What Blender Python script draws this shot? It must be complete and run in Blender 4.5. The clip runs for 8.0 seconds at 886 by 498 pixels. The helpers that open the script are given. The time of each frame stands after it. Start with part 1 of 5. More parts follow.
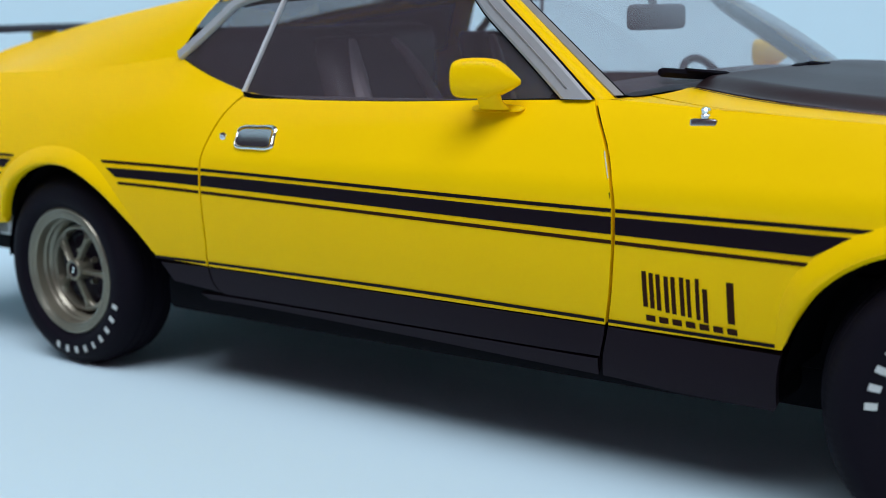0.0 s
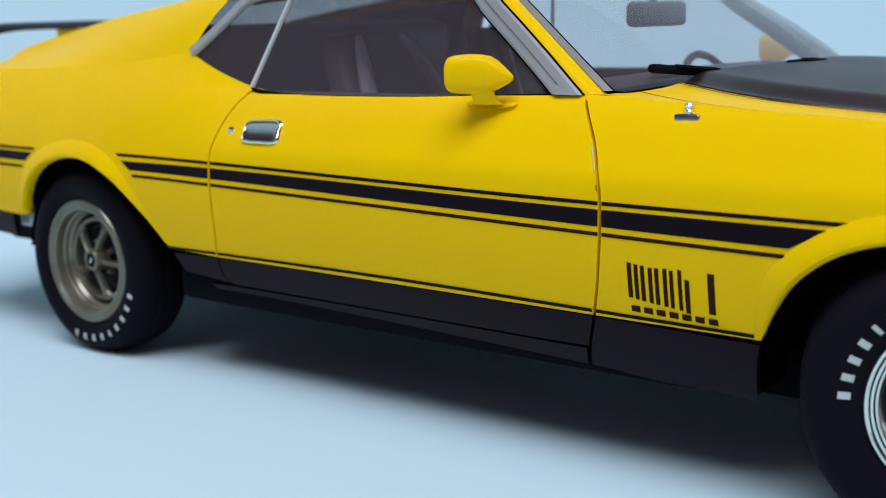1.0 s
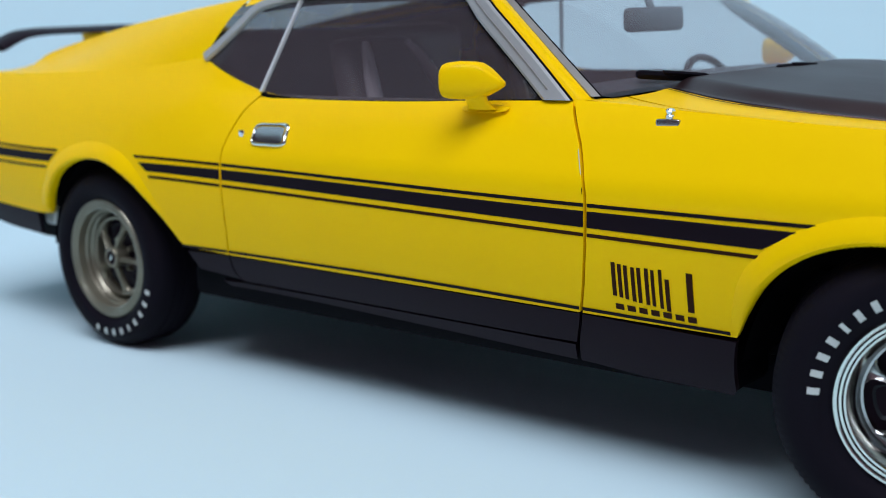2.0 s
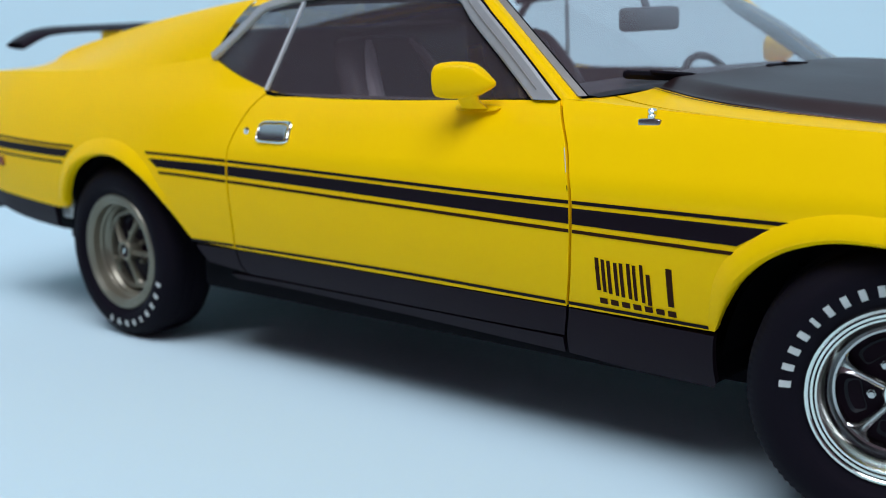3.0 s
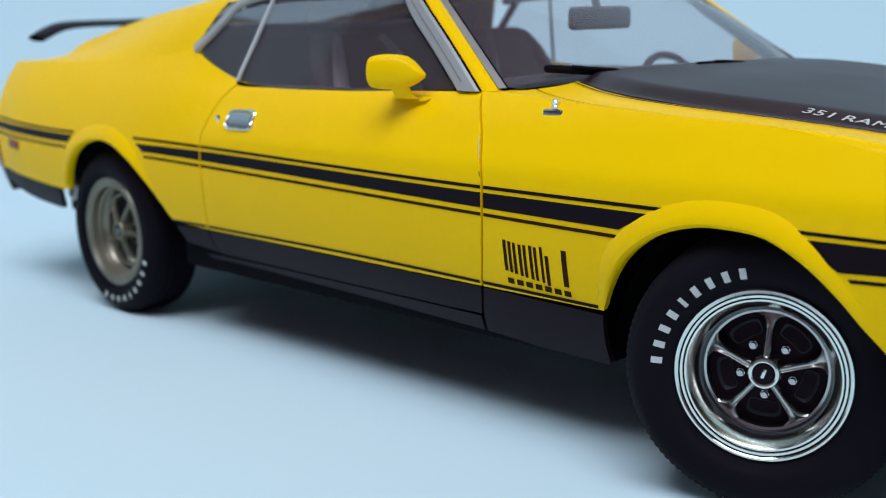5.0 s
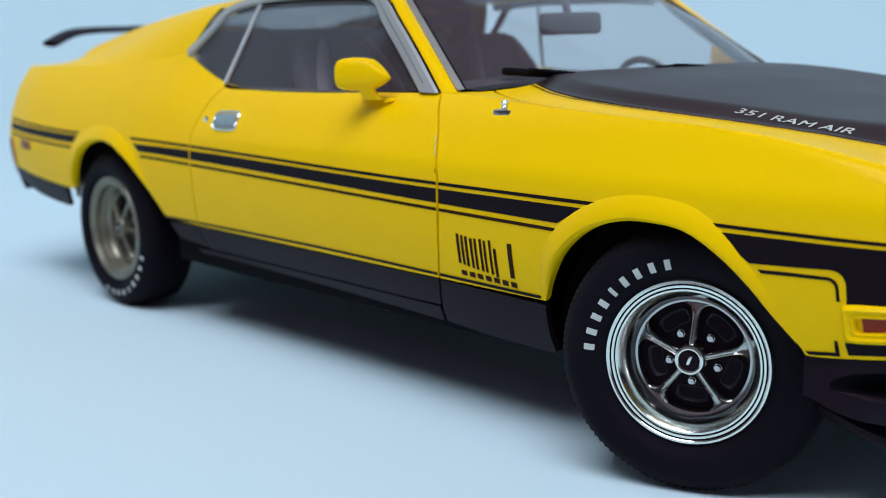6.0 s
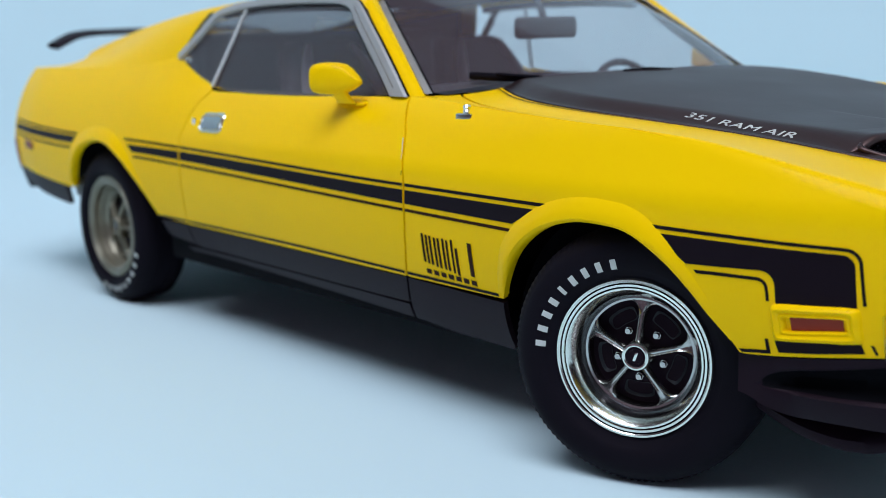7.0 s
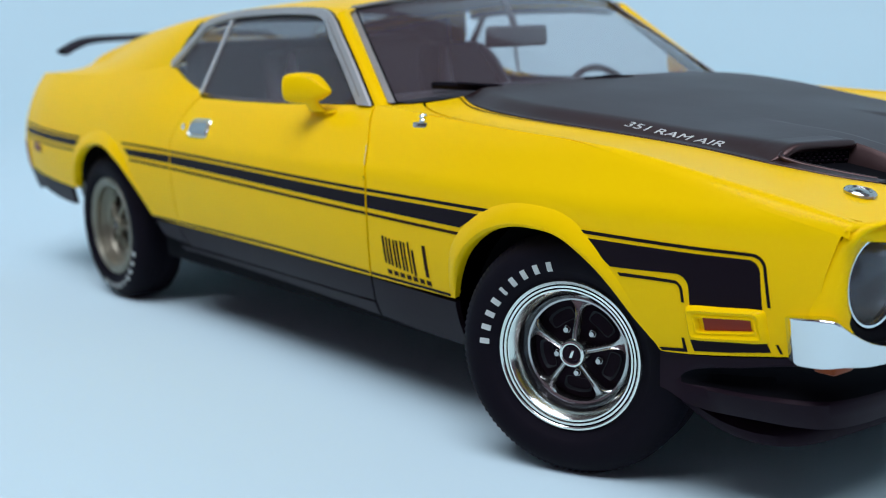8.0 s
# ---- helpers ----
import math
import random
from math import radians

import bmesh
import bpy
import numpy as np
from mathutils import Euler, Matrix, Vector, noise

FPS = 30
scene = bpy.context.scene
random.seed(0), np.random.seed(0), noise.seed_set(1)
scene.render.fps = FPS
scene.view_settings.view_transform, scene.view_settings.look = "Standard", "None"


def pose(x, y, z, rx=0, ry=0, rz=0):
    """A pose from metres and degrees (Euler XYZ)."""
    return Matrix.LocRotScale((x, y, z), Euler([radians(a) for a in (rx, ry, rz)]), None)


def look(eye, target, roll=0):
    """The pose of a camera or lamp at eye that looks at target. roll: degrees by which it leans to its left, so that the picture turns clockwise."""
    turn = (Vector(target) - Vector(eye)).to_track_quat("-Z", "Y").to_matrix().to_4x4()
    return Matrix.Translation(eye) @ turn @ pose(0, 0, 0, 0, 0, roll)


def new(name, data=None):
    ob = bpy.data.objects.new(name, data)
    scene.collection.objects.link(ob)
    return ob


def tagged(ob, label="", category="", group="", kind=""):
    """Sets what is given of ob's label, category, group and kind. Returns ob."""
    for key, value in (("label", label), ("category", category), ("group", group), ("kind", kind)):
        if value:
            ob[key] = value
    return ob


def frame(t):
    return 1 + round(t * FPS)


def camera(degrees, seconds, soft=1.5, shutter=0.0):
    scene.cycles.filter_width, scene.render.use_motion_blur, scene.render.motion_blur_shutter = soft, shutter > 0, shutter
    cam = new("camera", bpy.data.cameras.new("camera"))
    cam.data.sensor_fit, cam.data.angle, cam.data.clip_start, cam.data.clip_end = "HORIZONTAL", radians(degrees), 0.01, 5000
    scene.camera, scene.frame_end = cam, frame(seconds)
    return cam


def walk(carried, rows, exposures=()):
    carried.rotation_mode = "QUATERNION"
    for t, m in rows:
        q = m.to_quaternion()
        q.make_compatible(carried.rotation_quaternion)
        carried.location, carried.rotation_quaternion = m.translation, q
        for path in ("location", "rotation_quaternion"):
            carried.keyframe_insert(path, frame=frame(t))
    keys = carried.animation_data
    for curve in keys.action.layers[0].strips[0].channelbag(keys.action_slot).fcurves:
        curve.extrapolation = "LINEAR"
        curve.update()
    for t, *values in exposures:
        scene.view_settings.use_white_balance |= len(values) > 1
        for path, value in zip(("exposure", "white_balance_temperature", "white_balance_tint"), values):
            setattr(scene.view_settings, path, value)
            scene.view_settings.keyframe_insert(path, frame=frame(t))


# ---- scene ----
U = 1 / 18  # the car is a scale model; every length below is that of the full-size car, times U

# ---- camera ----
cam = camera(40.0, 8.0, soft=0.65)
cam.data.dof.use_dof, cam.data.dof.focus_distance, cam.data.dof.aperture_fstop = True, 2.85 * U, 32.0
PATH = [
    (0, (0.468, -3.188, 1.082), (-0.708, -1.613, 0.716), -1.46),
    (0.5, (0.534, -3.183, 1.079), (-0.667, -1.627, 0.71), -1.50),
    (1, (0.603, -3.184, 1.083), (-0.626, -1.65, 0.712), -1.54),
    (1.5, (0.688, -3.201, 1.095), (-0.569, -1.69, 0.722), -1.67),
    (3, (0.897, -3.198, 1.132), (-0.422, -1.746, 0.745), -1.93),
    (3.5, (0.99, -3.156, 1.128), (-0.355, -1.728, 0.74), -1.84),
    (4, (1.09, -3.12, 1.099), (-0.28, -1.713, 0.723), -1.44),
    (4.5, (1.203, -3.081, 1.103), (-0.194, -1.701, 0.723), -1.37),
    (6, (1.618, -2.988, 1.082), (0.139, -1.691, 0.722), -1.24),
    (6.5, (1.723, -2.938, 1.105), (0.221, -1.671, 0.735), -1.62),
    (7, (1.815, -2.923, 1.109), (0.303, -1.666, 0.742), -1.41),
    (7.5, (1.933, -2.901, 1.119), (0.409, -1.659, 0.752), -1.28),
    (8, (2.091, -2.847, 1.158), (0.537, -1.645, 0.782), -1.76),
]
walk(cam, [(t, look(Vector(e) * U, Vector(g) * U, r)) for t, e, g, r in PATH],
     exposures=[(0.0, 0.0), (8.0, 0.0)])

# ---- world and light ----
world = bpy.data.worlds.new("world")
world.use_nodes = True
scene.world = world
world.node_tree.nodes["Background"].inputs[0].default_value = (0.80, 0.86, 1.0, 1)
world.node_tree.nodes["Background"].inputs[1].default_value = 0.25


def area_lamp(name, eye, target, sx, sy, watts, colour):
    d = bpy.data.lights.new(name, "AREA")
    d.shape, d.size, d.size_y, d.energy, d.color = "RECTANGLE", sx * U, sy * U, watts, colour
    o = new(name, d)
    o.matrix_world = look(Vector(eye) * U, Vector(target) * U)
    return o


area_lamp("ceiling_light", (7.0, -12.0, 37.0), (0.0, 0.0, 0.0), 34.0, 27.0, 69.0, (0.80, 0.86, 1.0))


# ---- small tools ----
def table(*pts):
    """A smooth curve through (x, value) pairs that does not overshoot."""
    pts = sorted(pts)
    xs, ys = [p[0] for p in pts], [p[1] for p in pts]
    n = len(xs)
    h = [xs[i + 1] - xs[i] for i in range(n - 1)]
    d = [(ys[i + 1] - ys[i]) / h[i] for i in range(n - 1)]
    m = [d[0]] + [0.0 if d[i - 1] * d[i] <= 0 else 2 * d[i - 1] * d[i] / (d[i - 1] + d[i]) for i in range(1, n - 1)] + [d[-1]]

    def f(x):
        x = min(max(x, xs[0]), xs[-1])
        i = 0
        while i < n - 2 and x > xs[i + 1]:
            i += 1
        t = (x - xs[i]) / h[i]
        return (ys[i] * (1 + 2 * t) * (1 - t) ** 2 + m[i] * h[i] * t * (1 - t) ** 2
                + ys[i + 1] * t * t * (3 - 2 * t) + m[i + 1] * h[i] * t * t * (t - 1))
    return f


def lerp(a, b, t):
    return a + (b - a) * t


def ease(t):
    t = min(1.0, max(0.0, t))
    return t * t * (3 - 2 * t)


def steps(a, b, n):
    return [a + (b - a) * i / n for i in range(n + 1)]


def smooth_line(pts, per=6, closed=False):
    """Catmull-Rom through points of any dimension."""
    n, out = len(pts), []
    at = (lambda i: pts[i % n]) if closed else (lambda i: pts[min(max(i, 0), n - 1)])
    for i in range(n if closed else n - 1):
        p = [at(i + k) for k in (-1, 0, 1, 2)]
        for j in range(per):
            t = j / per
            out.append(tuple(0.5 * (2 * b + (c - a) * t + (2 * a - 5 * b + 4 * c - d) * t * t + (3 * b - a - 3 * c + d) * t ** 3)
                             for a, b, c, d in zip(*p)))
    if not closed:
        out.append(tuple(pts[-1]))
    return out


def finish(name, bm, mats, angle=35):
    me = bpy.data.meshes.new(name)
    bmesh.ops.scale(bm, vec=(U, U, U), verts=bm.verts)
    bm.to_mesh(me)
    bm.free()
    for m in mats if isinstance(mats, (list, tuple)) else [mats]:
        me.materials.append(m)
    me.polygons.foreach_set("use_smooth", [True] * len(me.polygons))
    me.set_sharp_from_angle(angle=radians(angle))
    return me


def part(name, bm, mats, parent, label="", angle=35):
    """One mesh object under a thing or a part."""
    o = new(name, finish(name, bm, mats, angle))
    o.parent = parent
    return tagged(o, label)


def thing(name, label, category, at=(0, 0, 0), **more):
    o = new(name)
    o.empty_display_size = 0.01
    o.location = Vector(at) * U
    return tagged(o, label, category, **more)


def patch(bm, f, us, vs, mat=0, flip=False, wrap=False):
    rows = [[bm.verts.new(f(u, v)) for v in vs] for u in us]
    pairs = list(zip(rows, rows[1:])) + ([(rows[-1], rows[0])] if wrap else [])
    for a, b in pairs:
        for i in range(len(vs) - 1):
            q = (a[i], a[i + 1], b[i + 1], b[i])
            fc = bm.faces.new(q[::-1] if flip else q)
            fc.material_index = mat
    return rows


def hem(bm, depth, way=None):
    """Turn the open edges of a panel inwards, so that it shows its thickness."""
    bm.normal_update()
    rim = [e for e in bm.edges if len(e.link_faces) == 1]
    normals = {v: v.normal.copy() for e in rim for v in e.verts}
    got = bmesh.ops.extrude_edge_only(bm, edges=rim)["geom"]
    made = [v for v in got if isinstance(v, bmesh.types.BMVert)]
    old = {tuple(v.co): n for v, n in normals.items()}
    for v in made:
        v.co = v.co - (Vector(way) if way else old[tuple(v.co)]) * depth


def cut_plate(outline, xs, zs):
    """A flat plate in (x, z) with the given outline, cut along lines of constant x and z."""
    bm = bmesh.new()
    bm.faces.new([bm.verts.new((x, 0, z)) for x, z in outline])
    for axis, vals in ((0, xs), (2, zs)):
        for c in vals:
            co, no = [0, 0, 0], [0, 0, 0]
            co[axis], no[axis] = c, 1
            bmesh.ops.bisect_plane(bm, geom=bm.verts[:] + bm.edges[:] + bm.faces[:], plane_co=co, plane_no=no, dist=1e-5)
    return bm


def grid_values(lo, hi, step):
    n = max(1, int((hi - lo) / step))
    return [lo + (hi - lo) * (i + 0.5) / n for i in range(n)]


def shaped_plate(outline, fn, step=0.03, mirror=False):
    """A plate with that outline in (x, z), laid on the surface y = fn(x, z)."""
    xs, zs = [p[0] for p in outline], [p[1] for p in outline]
    bm = cut_plate(outline, grid_values(min(xs), max(xs), step), grid_values(min(zs), max(zs), step))
    for v in bm.verts:
        x, _, z = v.co
        v.co.y = fn(x, z) * (-1 if mirror else 1)
    bm.normal_update()
    side = 1 if mirror else -1
    total = sum(f.normal.y * f.calc_area() for f in bm.faces)
    if total * side < 0:
        bmesh.ops.reverse_faces(bm, faces=bm.faces)
    return bm


def tube(bm, line, radius, n=8, mat=0, closed=False, flat=1.0):
    """A round bar along a line; radius may be a function of 0..1; flat squeezes it along z."""
    pts = [Vector(p) for p in line]
    m = len(pts)
    rings = []
    for i, p in enumerate(pts):
        a, b = (pts[i - 1], pts[(i + 1) % m]) if closed else (pts[max(i - 1, 0)], pts[min(i + 1, m - 1)])
        d = (b - a).normalized()
        s = d.cross(Vector((0, 0, 1)))
        s = s.normalized() if s.length > 1e-4 else Vector((1, 0, 0))
        w = s.cross(d)
        r = radius(i / (m - 1)) if callable(radius) else radius
        rings.append([bm.verts.new(p + r * (math.cos(k * math.tau / n) * s + flat * math.sin(k * math.tau / n) * w)) for k in range(n)])
    for i in range(m if closed else m - 1):
        a, b = rings[i], rings[(i + 1) % m]
        for k in range(n):
            bm.faces.new((a[k], b[k], b[(k + 1) % n], a[(k + 1) % n])).material_index = mat
    if not closed:
        bm.faces.new(rings[0]).material_index = mat
        bm.faces.new(rings[-1][::-1]).material_index = mat
    return bm


def box(bm, lo, hi, bevel=0.0, mat=0, segments=2):
    g = bmesh.ops.create_cube(bm, size=1)["verts"]
    for v in g:
        v.co = [lerp(lo[i], hi[i], v.co[i] + 0.5) for i in range(3)]
    fs = {f for v in g for f in v.link_faces}
    for f in fs:
        f.material_index = mat
    if bevel:
        bmesh.ops.bevel(bm, geom=list({e for f in fs for e in f.edges}), offset=bevel, segments=segments, affect="EDGES", profile=0.5, clamp_overlap=True)
    return bm


def lathe(bm, profile, n=64, mat=0, closed=False, start=0.0, end=math.tau):
    """Turn (radius, out) pairs round the y axis; out points to -y, the car's right-hand side."""
    full = abs(end - start - math.tau) < 1e-6
    us = [start + (end - start) * i / n for i in range(n if full else n + 1)]
    return patch(bm, lambda u, k: (profile[k][0] * math.cos(u), -profile[k][1], profile[k][0] * math.sin(u)), us, list(range(len(profile))), mat, False, full)


# ---- materials ----
def material(name, colour, rough=0.5, metal=0.0, coat=0.0, grain=0.0, grain_scale=400.0, tint=0.06, stain_scale=40.0, bump=0.0, bump_scale=900.0, spec=0.5, coat_rough=0.05, sheen=(1, 1, 1)):
    """A surface with a fine grain and broad, faint stains in colour and gloss, at the size of the model."""
    m = bpy.data.materials.new(name)
    m.use_nodes = True
    nt = m.node_tree
    b = nt.nodes["Principled BSDF"]
    b.inputs["Metallic"].default_value, b.inputs["Specular IOR Level"].default_value = metal, spec
    b.inputs["Coat Weight"].default_value, b.inputs["Coat Roughness"].default_value = coat, coat_rough
    b.inputs["Specular Tint"].default_value = (*sheen, 1)
    co = nt.nodes.new("ShaderNodeTexCoord")

    def noise_of(scale, detail):
        t = nt.nodes.new("ShaderNodeTexNoise")
        t.inputs["Scale"].default_value, t.inputs["Detail"].default_value = scale, detail
        nt.links.new(co.outputs["Object"], t.inputs["Vector"])
        return t.outputs["Fac"]

    def ranged(src, lo, hi):
        r = nt.nodes.new("ShaderNodeMapRange")
        r.inputs["To Min"].default_value, r.inputs["To Max"].default_value = lo, hi
        nt.links.new(src, r.inputs["Value"])
        return r.outputs["Result"]

    big, fine = noise_of(stain_scale, 3.0), noise_of(grain_scale, 2.0)
    mix = nt.nodes.new("ShaderNodeMix")
    mix.data_type = "RGBA"
    mix.inputs["A"].default_value = (*[c * (1 - tint) for c in colour], 1)
    mix.inputs["B"].default_value = (*[min(1, c * (1 + tint)) for c in colour], 1)
    add = nt.nodes.new("ShaderNodeMath")
    add.operation = "MULTIPLY_ADD"
    nt.links.new(fine, add.inputs[0])
    add.inputs[1].default_value = grain
    nt.links.new(big, add.inputs[2])
    nt.links.new(add.outputs[0], mix.inputs["Factor"])
    nt.links.new(mix.outputs["Result"], b.inputs["Base Color"])
    nt.links.new(ranged(big, max(0.0, rough * 0.8), min(1.0, rough * 1.2)), b.inputs["Roughness"])
    if bump:
        k = nt.nodes.new("ShaderNodeBump")
        k.inputs["Strength"].default_value, k.inputs["Distance"].default_value = bump, 0.0004
        nt.links.new(noise_of(bump_scale, 3.0), k.inputs["Height"])
        nt.links.new(k.outputs["Normal"], b.inputs["Normal"])
    return m


def glass(name, colour, rough=0.0, face=0.05, edge=0.9, haze=0.0):
    """Thin glass: clear, with a sheen that grows towards grazing sight. haze: share of a pale diffuse veil painted in
    for reflections.
    """
    m = bpy.data.materials.new(name)
    m.use_nodes = True
    nt = m.node_tree
    nt.nodes.remove(nt.nodes["Principled BSDF"])
    see, shine, mix, lw, power, scale = (nt.nodes.new(k) for k in ("ShaderNodeBsdfTransparent", "ShaderNodeBsdfGlossy", "ShaderNodeMixShader", "ShaderNodeLayerWeight", "ShaderNodeMath", "ShaderNodeMath"))
    see.inputs["Color"].default_value = (*colour, 1)
    shine.inputs["Roughness"].default_value = rough
    lw.inputs["Blend"].default_value = 0.5
    power.operation, scale.operation = "POWER", "MULTIPLY_ADD"
    power.inputs[1].default_value, scale.inputs[1].default_value, scale.inputs[2].default_value = 4.0, edge - face, face
    nt.links.new(lw.outputs["Facing"], power.inputs[0])
    nt.links.new(power.outputs[0], scale.inputs[0])
    nt.links.new(scale.outputs[0], mix.inputs[0])
    nt.links.new(see.outputs[0], mix.inputs[1])
    nt.links.new(shine.outputs[0], mix.inputs[2])
    # even pale veil that imitates hazy reflections on the panes
    veil, film = nt.nodes.new("ShaderNodeBsdfDiffuse"), nt.nodes.new("ShaderNodeMixShader")
    veil.inputs["Color"].default_value, film.inputs[0].default_value = (0.46, 0.38, 0.42, 1), haze
    nt.links.new(mix.outputs[0], film.inputs[1])
    nt.links.new(veil.outputs[0], film.inputs[2])
    nt.links.new(film.outputs[0], nt.nodes["Material Output"].inputs["Surface"])
    return m


YELLOW = material("yellow_enamel", (0.99, 0.60, 0.0006), 0.38, coat=0.08, spec=0.04, tint=0.025, grain=0.1, bump=0.015, bump_scale=700, coat_rough=0.12)
BLACK = material("satin_black_paint", (0.0112, 0.0060, 0.0104), 0.42, spec=0.08, sheen=(1.0, 0.78, 0.85), tint=0.1, grain=0.3, bump=0.03)
HOODBLACK = material("matt_black_bonnet_paint", (0.0110, 0.0062, 0.0072), 0.45, spec=0.85, sheen=(1.0, 0.66, 0.62), tint=0.12, grain=0.3, bump=0.05)
DECAL = material("black_decal_film", (0.008, 0.0045, 0.008), 0.45, spec=0.08, sheen=(1.0, 0.8, 0.85), tint=0.1, grain=0.2)
BROWN = material("dark_brown_decal_ink", (0.030, 0.008, 0.002), 0.5, spec=0.08, tint=0.15, grain=0.3)
WHITE_INK = material("white_print", (0.56, 0.58, 0.55), 0.5, tint=0.08, grain=0.3)
RUBBER = material("black_tyre_rubber", (0.0034, 0.0026, 0.0055), 0.7, tint=0.2, grain=0.5, bump=0.08, spec=0.12, sheen=(1.0, 0.9, 1.0))
STEEL = material("polished_steel", (0.50, 0.49, 0.47), 0.22, metal=1.0, tint=0.1, grain=0.2)
CHROME = material("chrome_plating", (0.78, 0.80, 0.80), 0.12, metal=1.0, tint=0.04, grain=0.1)
RIMCHROME = material("satin_chrome_rim", (0.80, 0.82, 0.75), 0.17, metal=1.0, tint=0.05, grain=0.1)
OLDSILVER = material("dull_silver_rim", (0.233, 0.213, 0.158), 0.30, metal=0.62, tint=0.1, grain=0.2)
TRIM = material("brushed_aluminium_trim", (0.43, 0.43, 0.42), 0.38, metal=0.4, tint=0.12, grain=0.5, grain_scale=900)
DULLTRIM = material("dull_speckled_trim", (0.24, 0.23, 0.21), 0.42, metal=0.4, tint=0.25, grain=0.8, grain_scale=700)
PALETRIM = material("pale_plated_trim", (0.66, 0.66, 0.64), 0.34, metal=0.3, tint=0.08, grain=0.3)
DARK = material("dark_underside", (0.003, 0.003, 0.0045), 0.8, tint=0.2, grain=0.3, spec=0.06)
INTERIOR = material("dark_grey_upholstery", (0.046, 0.035, 0.041), 0.6, tint=0.15, grain=0.4, bump=0.05)
WHEELBLACK = material("wheel_centre_black", (0.016, 0.018, 0.022), 0.5, tint=0.15, grain=0.3, spec=0.25)
DASH = material("black_dashboard_plastic", (0.02, 0.019, 0.024), 0.55, tint=0.15, grain=0.3, bump=0.05)
PIPING = material("pale_grey_seat_stripe", (0.34, 0.30, 0.32), 0.55, tint=0.1, grain=0.3)
# rim chrome again, darkened to imitate the dark reflections inside the barrel
BARREL = material("shaded_chrome_barrel", (0.32, 0.32, 0.30), 0.17, metal=1.0, tint=0.08, grain=0.2)
DARKCHROME = material("dark_chrome", (0.10, 0.10, 0.11), 0.25, metal=0.9, tint=0.1, grain=0.1)
REDLENS = material("dull_red_lens", (0.27, 0.033, 0.016), 0.4, spec=0.2, tint=0.1, grain=0.2)
AMBER = material("amber_lens", (0.24, 0.042, 0.005), 0.35, spec=0.2, tint=0.1)
PAPER = material("white_paper", (0.574, 0.738, 0.780), 0.75, tint=0.012, grain=0.4, grain_scale=1500, stain_scale=6.0, bump=0.03, bump_scale=2500, spec=0.2)
ROOM_TINT = material("mauve_room_tint", (0.185, 0.115, 0.135), 0.8, tint=0.05, stain_scale=3.0)
WINDOW = glass("veiled_window_glass", (0.94, 0.94, 0.94), 0.02, 0.04, 0.6, 0.10)
SCREEN = glass("veiled_windscreen_glass", (0.97, 0.97, 0.97), 0.02, 0.02, 1.0, 0.12)
# rear glass gets a made-up tint that darkens the cabin
REARGLASS = glass("cabin_darkening_glass", (0.42, 0.41, 0.41), 0.02, 0.05, 0.5, 0.05)
LENS = glass("headlamp_glass", (0.6, 0.62, 0.66), 0.05, 0.05, 0.5, 0.07)

# ---- setting: a white sheet that sweeps up behind the model, in an added, unseen room ----
bm = bmesh.new()
GROUND = 0.0214
FLAT, BEND, HIGH = 13.0, 8.0, 27.0
cove = [(0.02, 0.0), (4.0, 0.0), (9.0, 0.0), (FLAT, 0.0)] + [(FLAT + BEND * math.sin(a), BEND - BEND * math.cos(a)) for a in steps(0.12, math.pi / 2, 12)] + [(FLAT + BEND, HIGH)]
patch(bm, lambda a, k: (-1.5 + cove[k][0] * math.cos(a), cove[k][0] * math.sin(a), cove[k][1] + GROUND), steps(radians(20), radians(212), 60), list(range(len(cove))))
patch(bm, lambda a, k: (-1.5 + cove[k][0] * math.cos(a), cove[k][0] * math.sin(a), cove[k][1] + GROUND), steps(radians(212), radians(380), 36), list(range(4)))
bmesh.ops.remove_doubles(bm, verts=bm.verts, dist=1e-4)
bmesh.ops.recalc_face_normals(bm, faces=bm.faces)
hem(bm, 0.02, (0, 0, 1))
tagged(new("backdrop", finish("backdrop", bm, PAPER)), "pale bluish white seamless paper sheet sweeping up behind the model", "backdrop", kind="structure")
bm = bmesh.new()
box(bm, (-40, -30, -1.2), (40, 40, -0.01))
tagged(new("table_top", finish("table_top", bm, ROOM_TINT)), "table top under the white paper, in the mauve tint of the unseen room", "table top", kind="structure")
# unseen walls and ceiling, made up to dim and warm the bounced light
for nm, lo, hi in (("wall_north", (-40, 40, -1.2), (40, 42, 40)), ("wall_south", (-40, -32, -1.2), (40, -30, 40)),
                   ("wall_east", (40, -32, -1.2), (42, 42, 40)), ("wall_west", (-42, -32, -1.2), (-40, 42, 40)), ("ceiling", (-42, -32, 40), (42, 42, 42))):
    bm = bmesh.new()
    box(bm, lo, hi)
    tagged(new(nm, finish(nm, bm, ROOM_TINT)), "unseen room surface added and tinted mauve to warm the bounced light", "ceiling" if nm == "ceiling" else "wall", kind="structure")

# ---- the car: shape curves (x ahead of the front axle, z up, y half widths) ----
car = thing("model_car", "yellow die-cast model muscle car with black stripes standing on white paper", "model car")
GAP = 0.003
YMAX = table((-4.0, 0.805), (-3.805, 0.82), (-3.5, 0.858), (-3.0, 0.878), (-2.5, 0.888), (-2.1, 0.880), (-1.5, 0.886), (-0.9, 0.897),
             (-0.2, 0.908), (0.05, 0.906), (0.25, 0.890), (0.38, 0.871), (0.55, 0.824), (0.62, 0.803), (0.68, 0.783), (0.76, 0.755))
